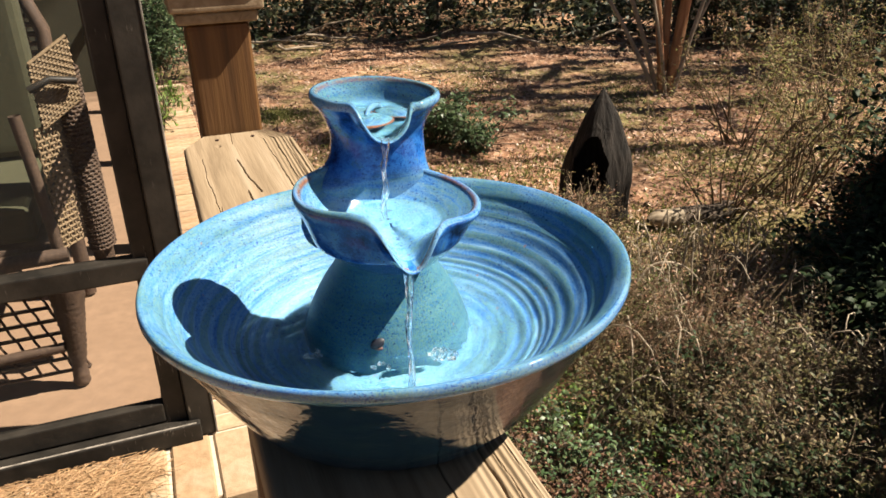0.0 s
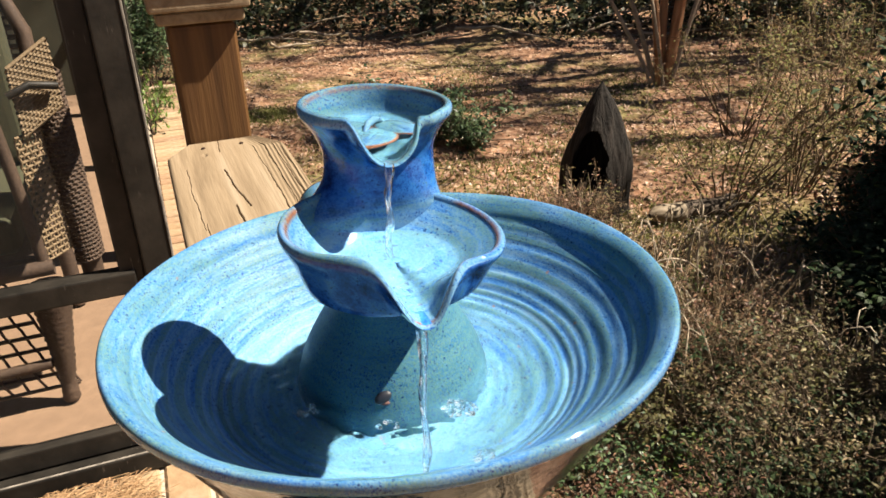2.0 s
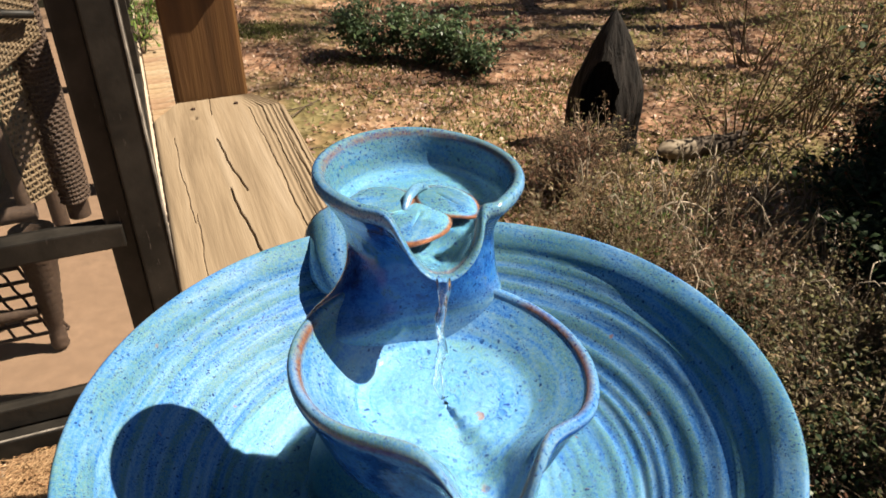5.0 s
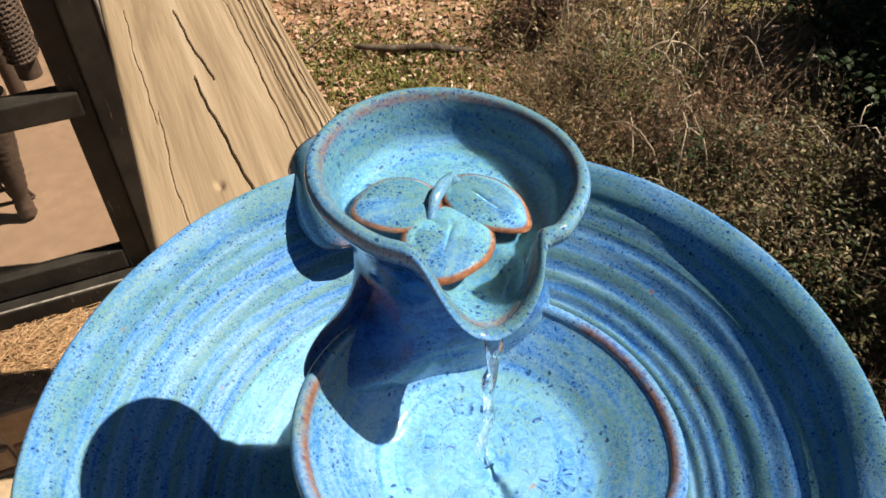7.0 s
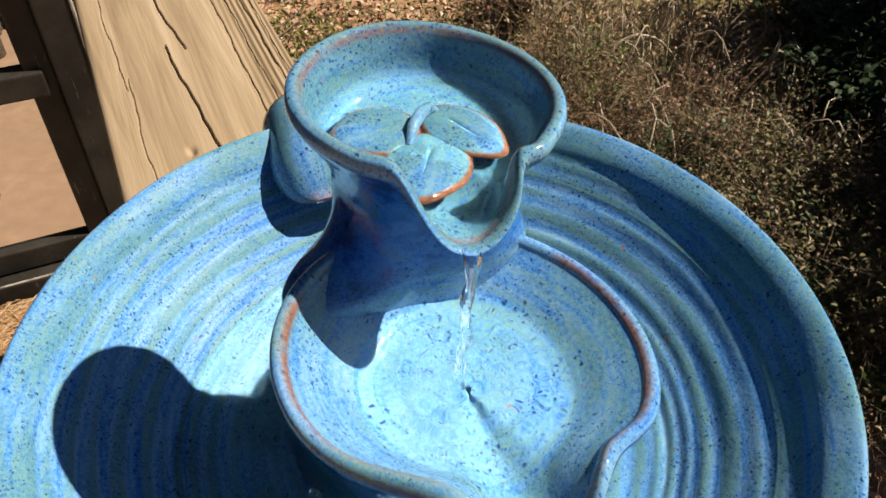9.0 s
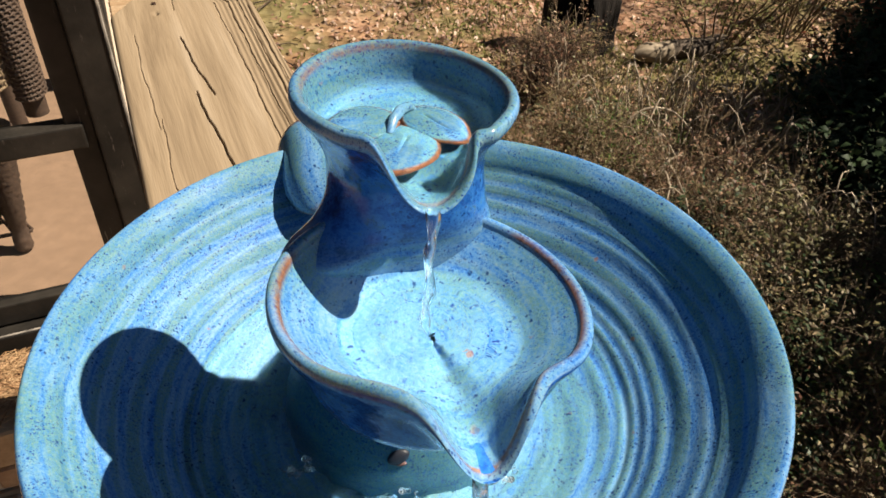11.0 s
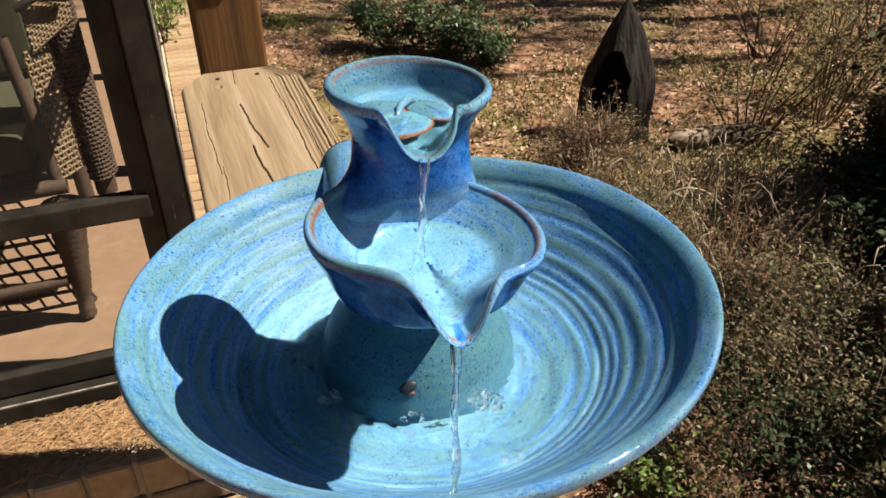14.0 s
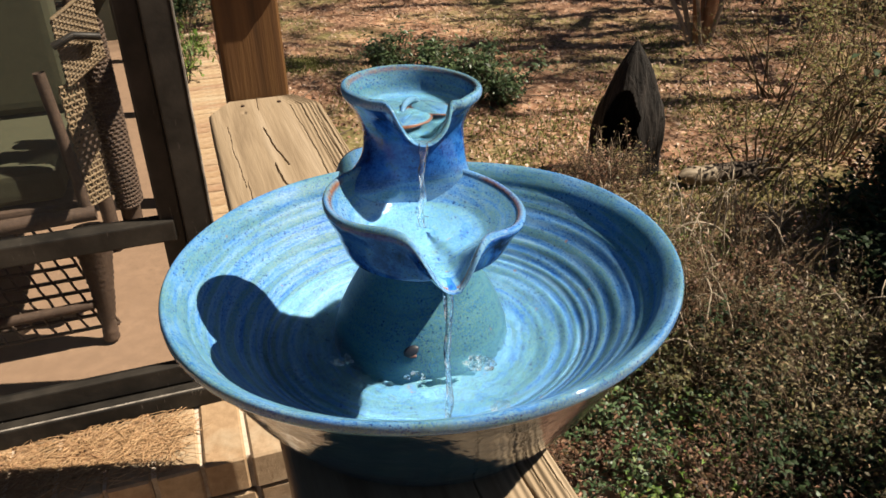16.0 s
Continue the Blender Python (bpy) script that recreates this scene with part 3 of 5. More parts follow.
def build_rail():
    """Wide board with clipped far corners; splits and ridged grain are cut into its top."""
    u0, u1, v0, v1, top, thick = 0.0225, 0.1865, -0.55, 1.222, 0.843, 0.038
    us = np.linspace(u0, u1, 270)
    vs = np.concatenate([np.linspace(v0, 0.2, 40)[:-1], np.linspace(0.2, v1, 300)])
    Ug, Vg = np.meshgrid(us, vs, indexing="ij")
    z = np.zeros_like(Ug)

    def split(path, width, depth):
        for (ua, va), (ub, vb) in zip(path[:-1], path[1:]):
            lo, hi = min(va, vb), max(va, vb)
            t = np.clip((Vg - va) / (vb - va + 1e-9), 0, 1)
            uu = ua + (ub - ua) * t + 0.0003 * np.sin(Vg * 190) + 0.0006 * np.sin(Vg * 61)
            inside = (Vg >= lo) & (Vg <= hi)
            z[:] = np.minimum(z, np.where(inside, -depth * np.exp(-((Ug - uu) / width) ** 2), 0))

    split([(0.094, 1.222), (0.093, 1.16)], 0.00065, 0.0019)
    split([(0.090, 1.08), (0.093, 1.037), (0.096, 0.993), (0.103, 0.930)], 0.00066, 0.0049)
    split([(0.087, 0.945), (0.090, 0.89), (0.094, 0.837), (0.100, 0.76), (0.102, 0.70)], 0.00071, 0.0059)
    split([(0.044, 1.10), (0.043, 1.0), (0.047, 0.88)], 0.00055, 0.0016)
    split([(0.050, 0.90), (0.047, 0.80), (0.050, 0.70)], 0.00049, 0.0016)
    split([(0.141, 1.17), (0.144, 1.0), (0.143, 0.85), (0.147, 0.6)], 0.00059, 0.0016)
    split([(0.157, 1.18), (0.156, 0.9), (0.161, 0.5), (0.158, 0.1)], 0.00059, 0.0019)
    split([(0.169, 1.17), (0.171, 0.8), (0.168, 0.3)], 0.00059, 0.0019)
    split([(0.178, 1.15), (0.177, 0.7), (0.180, 0.2)], 0.00049, 0.0016)
    split([(0.128, 0.62), (0.130, 0.4), (0.126, 0.1)], 0.00055, 0.0016)
    for uk, vk in ((0.073, 1.156), (0.078, 0.778)):
        z -= 0.004 * np.exp(-((Ug - uk) ** 2 / 0.003 ** 2 + (Vg - vk) ** 2 / 0.005 ** 2))
    ridge = np.clip((Ug - 0.135) / 0.03, 0, 1)
    z += ridge * 0.0007 * np.sin((Ug + 0.0035 * np.sin(Vg * 2.3) + 0.0012 * np.sin(Vg * 9)) * 1150)
    edge = np.minimum(np.minimum(Ug - u0, u1 - Ug), v1 - Vg)
    z -= np.where(edge < 0.006, 0.006 - np.sqrt(np.clip(0.006 ** 2 - (0.006 - edge) ** 2, 0, None)), 0)
    # clipped corners at the far end
    pull = np.clip((Vg - 1.165) / 0.057, 0, 1)
    mid = (u0 + u1) / 2
    Uc = mid + (Ug - mid) * (1 - pull * 0.42)
    Vc = Vg
    w = np.stack([Uc, Vc, top + z], -1)
    n, m = w.shape[:2]
    verts = [tuple(UV @ Vector(p)) for p in w.reshape(-1, 3)]
    i, j = np.meshgrid(np.arange(n - 1), np.arange(m - 1), indexing="ij")
    faces = np.stack([i * m + j, (i + 1) * m + j, (i + 1) * m + j + 1, i * m + j + 1], -1).reshape(-1, 4).tolist()
    ring = [a * m for a in range(n)] + [(n - 1) * m + b for b in range(1, m)] + [a * m + m - 1 for a in range(n - 2, -1, -1)] + [b for b in range(m - 2, 0, -1)]
    base = len(verts)
    for r in ring:
        p = verts[r]
        verts.append((p[0], p[1], top - thick))
    for k in range(len(ring)):
        k2 = (k + 1) % len(ring)
        faces.append((ring[k2], ring[k], base + k, base + k2))
    faces.append(tuple(base + k for k in range(len(ring))))
    inv = UV.inverted()
    me = mesh_of("handrail", [tuple(inv @ Vector(p)) for p in verts], faces)
    rail = part("handrail", me, RAIL_WOOD)
    rail.matrix_world = UV
    tagged(rail, "wide weathered wooden handrail board with long splits", "handrail")
    for un, vn in ((0.074, 1.185), (0.128, 1.186), (0.070, 0.30), (0.130, 0.305)):
        bm = bmesh.new()
        bmesh.ops.create_cone(bm, cap_ends=True, segments=12, radius1=0.0032, radius2=0.0026, depth=0.003, matrix=Matrix.Translation((un, vn, top + 0.0005)))
        part("nail", bm, NAIL, rail, "rusty nail head")

    newel = thing("newel_post", "square treated pine newel post with a moulded cap", "post", at=UV)
    part("shaft", box_bm(0.056, 0.150, 1.224, 1.318, -0.70, 1.012, 0.010, 3, turned=False), POST_WOOD, newel)
    cap = part("cap", box_bm(0.034, 0.172, 1.202, 1.340, 1.030, 1.066, 0.006, 3, turned=False), RAIL_WOOD, newel)
    part("cap_moulding", box_bm(0.043, 0.163, 1.211, 1.331, 1.012, 1.0295, 0.006, 3, turned=False), RAIL_WOOD, newel)
    part("cap_top", box_bm(0.026, 0.180, 1.194, 1.348, 1.0665, 1.10, 0.012, 3, turned=False), RAIL_WOOD, newel)
    post = thing("rail_post", "square wooden post carrying the handrail", "post", at=UV)
    part("shaft", box_bm(0.056, 0.150, -0.52, -0.43, -0.72, 0.8045, 0.006, 3, turned=False), POST_WOOD, post)
    post = thing("rail_post", "square wooden post carrying the handrail", "post", at=UV)
    part("shaft", box_bm(0.036, 0.128, 0.36, 0.452, -0.70, 0.8045, 0.006, 3, turned=False), POST_WOOD, post)


build_rail()


# ---- the fountain ----
BOWL = Vector((-0.044, 0.483, 0.0))
STEM = Vector((-0.048, 0.488, 0.0))


def wrap(a):
    return (a + math.pi) % (2 * math.pi) - math.pi


def spouted(lip, z_low, z_high, power=1.4, shear=0.0):
    """Pulls a thrown rim out into a pouring lip; lip holds the shape of the rim in metres and radians."""
    L = lip

    def bend(r, z, a, i):
        w = min(1.0, max(0.0, (z - z_low) / (z_high - z_low))) ** power
        d = wrap(a - L["aim"])
        g = math.exp(-abs(d / L["gw"]) ** 2.2)
        hl = math.exp(-((d + L["sl"]) / L["wl"]) ** 2)
        hr = math.exp(-((d - L["sr"]) / L["wr"]) ** 2)
        b = math.exp(-(wrap(d - math.pi) / 0.9) ** 2)
        k = 1 + w * (L["reach"] * g - L["pl"] * hl - L["pr"] * hr + L["e2c"] * math.cos(2 * a) + L["e2s"] * math.sin(2 * a) + L["bkr"] * b)
        x, y = r * k * math.cos(a), r * k * math.sin(a)
        zz = z + w * (-L["dip"] * g + L["ll"] * hl + L["lr"] * hr + L["ta"] * x + L["tb"] * y + L["bk"] * b)
        return (L["cx"] + x, L["cy"] + y + shear * max(0.0, z_low - z), zz)
    return bend


MID_LIP = dict(cx=-0.0364, cy=0.4217, ta=-0.1088, tb=0.0038, aim=-1.2917, gw=0.2555, reach=0.1445, dip=0.0234, sl=0.5732, wl=0.4583, pl=0.0727, ll=0.0041,
               sr=0.5839, wr=0.2175, pr=0.0974, lr=-0.0004, e2c=0.0281, e2s=-0.0037, bk=0.0027, bkr=-0.0279)
CUP_LIP = dict(cx=-0.046, cy=0.4811, ta=-0.0364, tb=-0.0253, aim=-1.3957, gw=0.4234, reach=0.2865, dip=0.0202, sl=0.3744, wl=0.214, pl=0.0746, ll=0.0071,
               sr=0.4945, wr=0.1115, pr=0.092, lr=0.0029, e2c=0.0107, e2s=-0.0197, bk=0.0012, bkr=0.0164)


def build_fountain():
    f = thing("tabletop_fountain", "blue glazed stoneware tiered fountain on a wooden handrail", "fountain")

    # wide basin with throwing rings
    inner, heights = [], []
    N = 360
    for i in range(N):
        t = i / (N - 1)
        r = 0.1510 * (1 - t) + 0.004 * t
        z = 0.8725 + 0.0650 * max(0.0, (r - 0.05) / 0.101) ** 1.8
        k = r * 2 * math.pi
        ring = 0.62 * math.sin(k / 0.0067 + 1.6 * math.sin(k / 0.037)) + 0.22 * math.sin(k / 0.0118 + 0.6) + 0.18 * math.sin(k / 0.024)
        fade = min(1, max(0.22, (r - 0.080) / 0.028)) * (1.0 if r < 0.143 else 0.5)
        heights.append(ring * fade)
        inner.append((r, z + ring * fade * 0.00048, 0.0))
    lip = [(0.0950, 0.8435, 0), (0.1010, 0.8450, 0), (0.1090, 0.853, 0), (0.1250, 0.876, 0), (0.1430, 0.908, 0), (0.1570, 0.934, 0), (0.1605, 0.9400, 0), (0.1642, 0.9424, 0), (0.1668, 0.946, 0), (0.1668, 0.950, 0.14), (0.1654, 0.9517, 0.03), (0.1634, 0.9514, 0.0), (0.1605, 0.9497, 0), (0.1570, 0.9468, 0), (0.1540, 0.9432, 0), (0.1522, 0.9396, 0)]
    prof = smooth_profile(lip, 5)
    pr = [(p[0], p[1]) for p in prof] + [(r, z) for r, z, _ in inner]
    rims = [max(0, p[2]) for p in prof] + [0.0 for _ in inner]

    def basin_bend(r, z, a, i):
        k = 1 + 0.004 * math.sin(2 * a + 0.7)
        return (BOWL.x + r * k * math.cos(a), BOWL.y + r * k * math.sin(a), z + 0.014 * r * math.cos(a) + 0.0008 * math.sin(3 * a) + 0.0003 * math.sin(5 * a + r * 400) * min(1, r / 0.1))

    basin = part("basin", revolve("basin", pr, 160, basin_bend, rims, [0.0] * len(prof) + heights, None, 0, len(prof) - 20, lambda i: max(0.25 * max(0.0, 1 - abs(i - len(prof) + 10) / 34), 0.20 * min(1.0, max(0.0, (i - len(prof) - 100) / 70)))), GLAZE, f)
    # outer wall takes the glaze copy that is darkened for shade
    basin.data.materials.append(GLAZE_SHADED)
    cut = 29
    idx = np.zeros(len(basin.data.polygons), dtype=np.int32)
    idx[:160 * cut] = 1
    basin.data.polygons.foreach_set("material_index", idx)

    # hollow foot that carries the tiers
    prof = smooth_profile([(0.0618, 0.872, 0), (0.0612, 0.885, 0), (0.0585, 0.899, 0), (0.0525, 0.914, 0), (0.0440, 0.929, 0), (0.0360, 0.942, 0), (0.0305, 0.953, 0), (0.0290, 0.963, 0), (0.030, 0.975, 0)], 5)
    part("pedestal", revolve("pedestal", [(p[0], p[1]) for p in prof], 96, lambda r, z, a, i: (STEM.x + r * math.cos(a), STEM.y + 0.008 + r * math.sin(a) - 0.55 * max(0, z - 0.93), z), satin=0, teal=lambda i: 0.85), GLAZE, f)
    # inlet: a bare clay edge and a dark plug painted as the hole's shade
    slope = pose(STEM.x - 0.002, STEM.y + 0.008 - 0.0566, 0.9045, 62, 0, 0)
    bm = bmesh.new()
    bmesh.ops.create_uvsphere(bm, u_segments=20, v_segments=10, radius=1, matrix=slope @ Matrix.Translation((0.0006, -0.0024, 0.0002)) @ Matrix.Diagonal((0.0032, 0.0014, 0.0010, 1)))
    part("inlet_rim", bm, CLAY, f, "bare clay edge of the inlet")
    bm = bmesh.new()
    bmesh.ops.create_uvsphere(bm, u_segments=20, v_segments=10, radius=1, matrix=slope @ Matrix.Translation((0, 0.0008, 0.0004)) @ Matrix.Rotation(0.5, 4, "Z") @ Matrix.Diagonal((0.0054, 0.0034, 0.0021, 1)))
    part("inlet", bm, HOLE_SHADE, f, "dark plug standing in for the shaded water inlet")

    # middle pouring bowl
    p = smooth_profile([(0.026, 0.958, 0), (0.0315, 0.966, 0), (0.0385, 0.980, 0), (0.0455, 0.996, 0), (0.0500, 1.008, 0), (0.0530, 1.0138, 0), (0.0542, 1.0166, 0), (0.0540, 1.0190, 0), (0.0526, 1.0204, 0.05), (0.0510, 1.0203, 0.45), (0.0498, 1.0190, 0.95), (0.0488, 1.0170, 0.0), (0.0445, 1.0130, 0), (0.0390, 1.0085, 0), (0.0340, 1.0045, 0), (0.0290, 1.0015, 0), (0.018, 0.9995, 0), (0.001, 0.9990, 0)], 5)
    fade = lambda a: min(1.0, max(0.0, (2.25 - abs(wrap(a - MID_LIP["aim"]))) / 0.15))
    part("middle_bowl", revolve("middle_bowl", [(q[0], q[1]) for q in p], 180, spouted(MID_LIP, 0.996, 1.0200, 1.0, 1.1), [max(0, q[2]) for q in p], None, fade, 33, teal=lambda i: 0.0 if i < 50 else 0.06), GLAZE, f)

    # neck and cup; the neck spreads at its sides into the bowl below
    p = smooth_profile([(0.040, 0.984, 0), (0.0455, 0.996, 0), (0.0505, 1.0070, 0), (0.0540, 1.0140, 0.0), (0.0530, 1.0168, 0.0), (0.0485, 1.0190, 0), (0.0425, 1.0225, 0), (0.0360, 1.0285, 0), (0.0318, 1.0350, 0), (0.0304, 1.0405, 0), (0.0316, 1.047, 0), (0.0350, 1.0545, 0), (0.0385, 1.0595, 0), (0.0408, 1.0628, 0), (0.0414, 1.0652, 0), (0.0408, 1.0674, 0), (0.0393, 1.0684, 0.05), (0.0377, 1.0680, 0.25), (0.0366, 1.0664, 0.62), (0.0358, 1.0640, 0.0), (0.0338, 1.0555, 0), (0.0300, 1.0495, 0), (0.022, 1.0470, 0), (0.001, 1.0465, 0)], 5)
    cup_bend = spouted(CUP_LIP, 1.038, 1.0675, 1.2)

    def neck_bend(r, z, a, i):
        if z < 1.0405 and i < 50:
            spread = -0.10 + 1.30 * math.exp(-(wrap(a - 3.88) / 0.42) ** 2) + 0.30 * math.exp(-(wrap(a - 5.95) / 0.5) ** 2)
            r = 0.0304 + (r - 0.0304) * spread
        return cup_bend(r, z, a, i)

    part("cup", revolve("cup", [(q[0], q[1]) for q in p], 180, neck_bend, [max(0, q[2]) for q in p], None, None, 64, teal=lambda i: 0.0 if i < 78 else 0.30, ext=lambda i: 0.0 if i > 64 else min(1.0, max(0.15, (i - 16) / 18))), GLAZE, f)

    # three clay leaves over the outlet in the cup
    for cx, cy, turn, L, W, zz, tip in ((-0.0465, 0.4640, 255, 0.031, 0.0275, 1.0530, -1.5), (-0.0605, 0.4795, 200, 0.026, 0.026, 1.0542, -1.5), (-0.0350, 0.4800, -48, 0.030, 0.022, 1.0534, 1)):
        verts, faces, rim = [], [], []
        R, S = 14, 44
        for a in range(S):
            th = 2 * math.pi * a / S
            point = 1 + 0.22 * max(0, math.cos(th)) ** 6
            for r in range(R + 1):
                q = r / R
                x, y = 0.5 * L * q * math.cos(th) * point, 0.5 * W * q * math.sin(th)
                vein = -0.0007 * math.exp(-(y / 0.0006) ** 2) * (x > -0.2 * L) * (x < 0.25 * L)
                verts.append((x, y, 0.0016 - 0.0022 * q ** 6 - 0.03 * abs(y) * q + vein))
                rim.append(1.2 if q > 0.92 else 0.0)
            verts.append((0.5 * L * math.cos(th) * point * 0.93, 0.46 * W * math.sin(th), -0.0024))
            rim.append(0.7)
        k = R + 2
        for a in range(S):
            b = (a + 1) % S
            for r in range(R + 1):
                faces.append((a * k + r, a * k + r + 1, b * k + r + 1, b * k + r))
        me = mesh_of("clay_leaf", verts, faces, True, {"along": [0.02 * abs(v[0]) + v[1] for v in verts], "rim": rim, "teal": [0.28] * len(verts)})
        leaf = part("clay_leaf", me, GLAZE, f, "glazed clay leaf with a rusty edge")
        leaf.matrix_world = pose(cx, cy, zz, tip, tip * 1.5, turn)
    # small stalk between the leaves
    pts = [(-0.0515, 0.472, 1.0535), (-0.0500, 0.478, 1.0566), (-0.0475, 0.4835, 1.0572), (-0.0445, 0.4885, 1.0560), (-0.041, 0.490, 1.052)]
    part("stalk", tube("stalk", pts, [0.0014, 0.002, 0.0022, 0.002, 0.0012], 8), GLAZE, f)

    # arched clay tunnel over the rim that hides the cord
    verts, faces, rim, along = [], [], [], []
    A, B = Vector((-0.103, 0.646, 0.938)), Vector((-0.090, 0.590, 0.932))
    ax = (B - A).normalized()
    sx = Vector((0, 0, 1)).cross(ax).normalized()
    n, m = 20, 24
    for j in range(m + 1):
        c = A.lerp(B, j / m)
        close = math.sqrt(max(0.0, 1 - max(0.0, (j / m - 0.45) / 0.55) ** 2))
        for rr in (0.026 * (0.25 + 0.75 * close), 0.022 * close):
            for i in range(n + 1):
                th = math.pi * (i / n) * 1.1 - 0.05 * math.pi
                w = c + sx * rr * math.cos(th) + Vector((0, 0, 1)) * rr * 1.05 * math.sin(th) * (0.3 + 0.7 * close)
                verts.append(tuple(w))
                rim.append(1.0 if j in (0, m) or i in (0, n) else 0.0)
                along.append(i * 0.004)
    k = 2 * (n + 1)
    for j in range(m):
        for i in range(n):
            for o, flip in ((0, 1), (n + 1, 0)):
                q = (j * k + o + i, j * k + o + i + 1, (j + 1) * k + o + i + 1, (j + 1) * k + o + i)
                faces.append(q[::-1] if flip else q)
        for i in (0, n):
            faces.append((j * k + i, (j + 1) * k + i, (j + 1) * k + n + 1 + i, j * k + n + 1 + i))
    for j in (0, m):
        for i in range(n):
            faces.append((j * k + i, j * k + i + 1, j * k + n + 2 + i, j * k + n + 1 + i))
    part("cord_cover", mesh_of("cord_cover", verts, faces, True, {"along": along, "rim": rim}), GLAZE, f)


CLAY = plain_material("bare_clay", (0.11, 0.058, 0.048), 0.7, 0.2, 200)
# near-black plug colour, the shade inside the uncut inlet
HOLE_SHADE = plain_material("hole_shade", (0.01, 0.012, 0.02), 0.5, 0.2, 50)
build_fountain()


def water_disc(name, label, c, r, z, n=64, rings=20, amp=0.0008, src=None, outline=None, aim=None, drop=0.0):
    """A rippled sheet; src: x, y, wavelength and reach of the rings; it sinks by drop over the lip at aim."""
    def ripple(x, y):
        h = 0.0
        if src:
            dx, dy = x - src[0], y - src[1]
            d = math.hypot(dx, dy)
            h = amp * math.sin(d * 2 * math.pi / src[2] + 0.5 * math.sin(5 * math.atan2(dy, dx) + 60 * d) * min(1.0, d / 0.008)) * math.exp(-d / src[3]) * min(1.0, d / 0.003)
        return h + 0.22 * amp * math.sin(x * 520 + 2 * math.sin(y * 300)) * math.sin(y * 610 + x * 170)

    verts, faces = [(c[0], c[1], z + ripple(c[0], c[1]))], []
    for i in range(1, rings + 1):
        for j in range(n):
            a = 2 * math.pi * j / n
            rr = (outline(a) if outline else r) * i / rings
            x, y = c[0] + rr * math.cos(a), c[1] + rr * math.sin(a)
            h = ripple(x, y)
            if aim is not None:
                h -= drop * math.exp(-abs(wrap(a - aim) / 0.30) ** 2.2) * (i / rings) ** 4
            verts.append((x, y, z + h))
    for j in range(n):
        faces.append((0, 1 + j, 1 + (j + 1) % n))
    for i in range(rings - 1):
        for j in range(n):
            k = (j + 1) % n
            faces.append((1 + i * n + j, 1 + (i + 1) * n + j, 1 + (i + 1) * n + k, 1 + i * n + k))
    ob = part(name, mesh_of(name, verts, faces, True), WATER)
    ob.visible_shadow = False
    tagged(ob, label, "water", kind="stuff")
    return ob


def build_water():
    water_disc("basin_water", "shallow clear rippled water in the blue basin", (BOWL.x, BOWL.y), 0.1205, 0.8965, 160, 90, 0.0013, (-0.024, 0.372, 0.0115, 0.06))
    aim = MID_LIP["aim"]
    water_disc("bowl_water", "clear rippled water in the middle pouring bowl", (MID_LIP["cx"], MID_LIP["cy"]), 0.034, 1.0048, 120, 60, 0.0019, (-0.040, 0.424, 0.0065, 0.022),
               outline=lambda a: 0.0345 + 0.0235 * math.exp(-abs(wrap(a - aim) / 0.24) ** 2.2), aim=aim, drop=0.0085)
    aim = CUP_LIP["aim"]
    water_disc("cup_water", "clear water brimming in the top cup", (CUP_LIP["cx"], CUP_LIP["cy"]), 0.034, 1.0545, 72, 20, 0.0004, (-0.045, 0.475, 0.008, 0.02),
               outline=lambda a: 0.0338 + 0.0145 * math.exp(-abs(wrap(a - aim) / 0.30) ** 2.2), aim=aim, drop=0.0062)
    # falling streams, wavering and narrowing
    for name, a, b, r0 in (("upper_stream", Vector((-0.0365, 0.4285, 1.0515)), Vector((-0.0385, 0.421, 1.0048)), 0.0025), ("lower_stream", Vector((-0.0225, 0.3665, 0.9945)), Vector((-0.0235, 0.3585, 0.8965)), 0.0025)):
        n, m = 40, 14
        verts, faces = [], []
        for i in range(n + 1):
            t = i / n
            c = a.lerp(b, t)
            c.y = a.y + (b.y - a.y) * math.sqrt(t)
            c.x += 0.0006 * math.sin(t * 13)
            rw = r0 * (1 - 0.35 * t + 0.20 * math.sin(t * 21) * (0.3 + t) + (0.5 * max(0, t - 0.9) * 10))
            rd = r0 * (0.62 + 0.20 * math.sin(t * 21 + 1.6))
            tw = t * 5
            for j in range(m):
                th = 2 * math.pi * j / m
                x, y = rw * math.cos(th), rd * math.sin(th)
                verts.append((c.x + x * math.cos(tw) - y * math.sin(tw), c.y + x * math.sin(tw) + y * math.cos(tw), c.z))
        for i in range(n):
            for j in range(m):
                k = (j + 1) % m
                faces.append((i * m + j, i * m + k, (i + 1) * m + k, (i + 1) * m + j))
        ob = part(name, mesh_of(name, verts, faces, True), STREAM)
        ob.visible_shadow = False
        tagged(ob, "thin clear stream of water falling from a lip", "water stream", kind="stuff")
    # foam: clusters of small bubbles
    rng = random.Random(11)
    for cx, cy, rad, n in ((-0.0235, 0.3580, 0.009, 30), (-0.006, 0.438, 0.010, 44), (-0.059, 0.447, 0.008, 20), (-0.095, 0.441, 0.007, 16), (-0.047, 0.424, 0.006, 9), (0.006, 0.397, 0.006, 16)):
        bm = bmesh.new()
        for _ in range(n):
            q, th = rad * math.sqrt(rng.random()), rng.uniform(0, 6.28)
            r = rng.uniform(0.0008, 0.0020)
            bmesh.ops.create_icosphere(bm, subdivisions=2, radius=r, matrix=Matrix.Translation((cx + q * math.cos(th), cy + 0.8 * q * math.sin(th), 0.8965 + r * 0.35)))
        for fc in bm.faces:
            fc.smooth = True
        ob = part("bubble_cluster", bm, STREAM)
        ob.visible_shadow = False
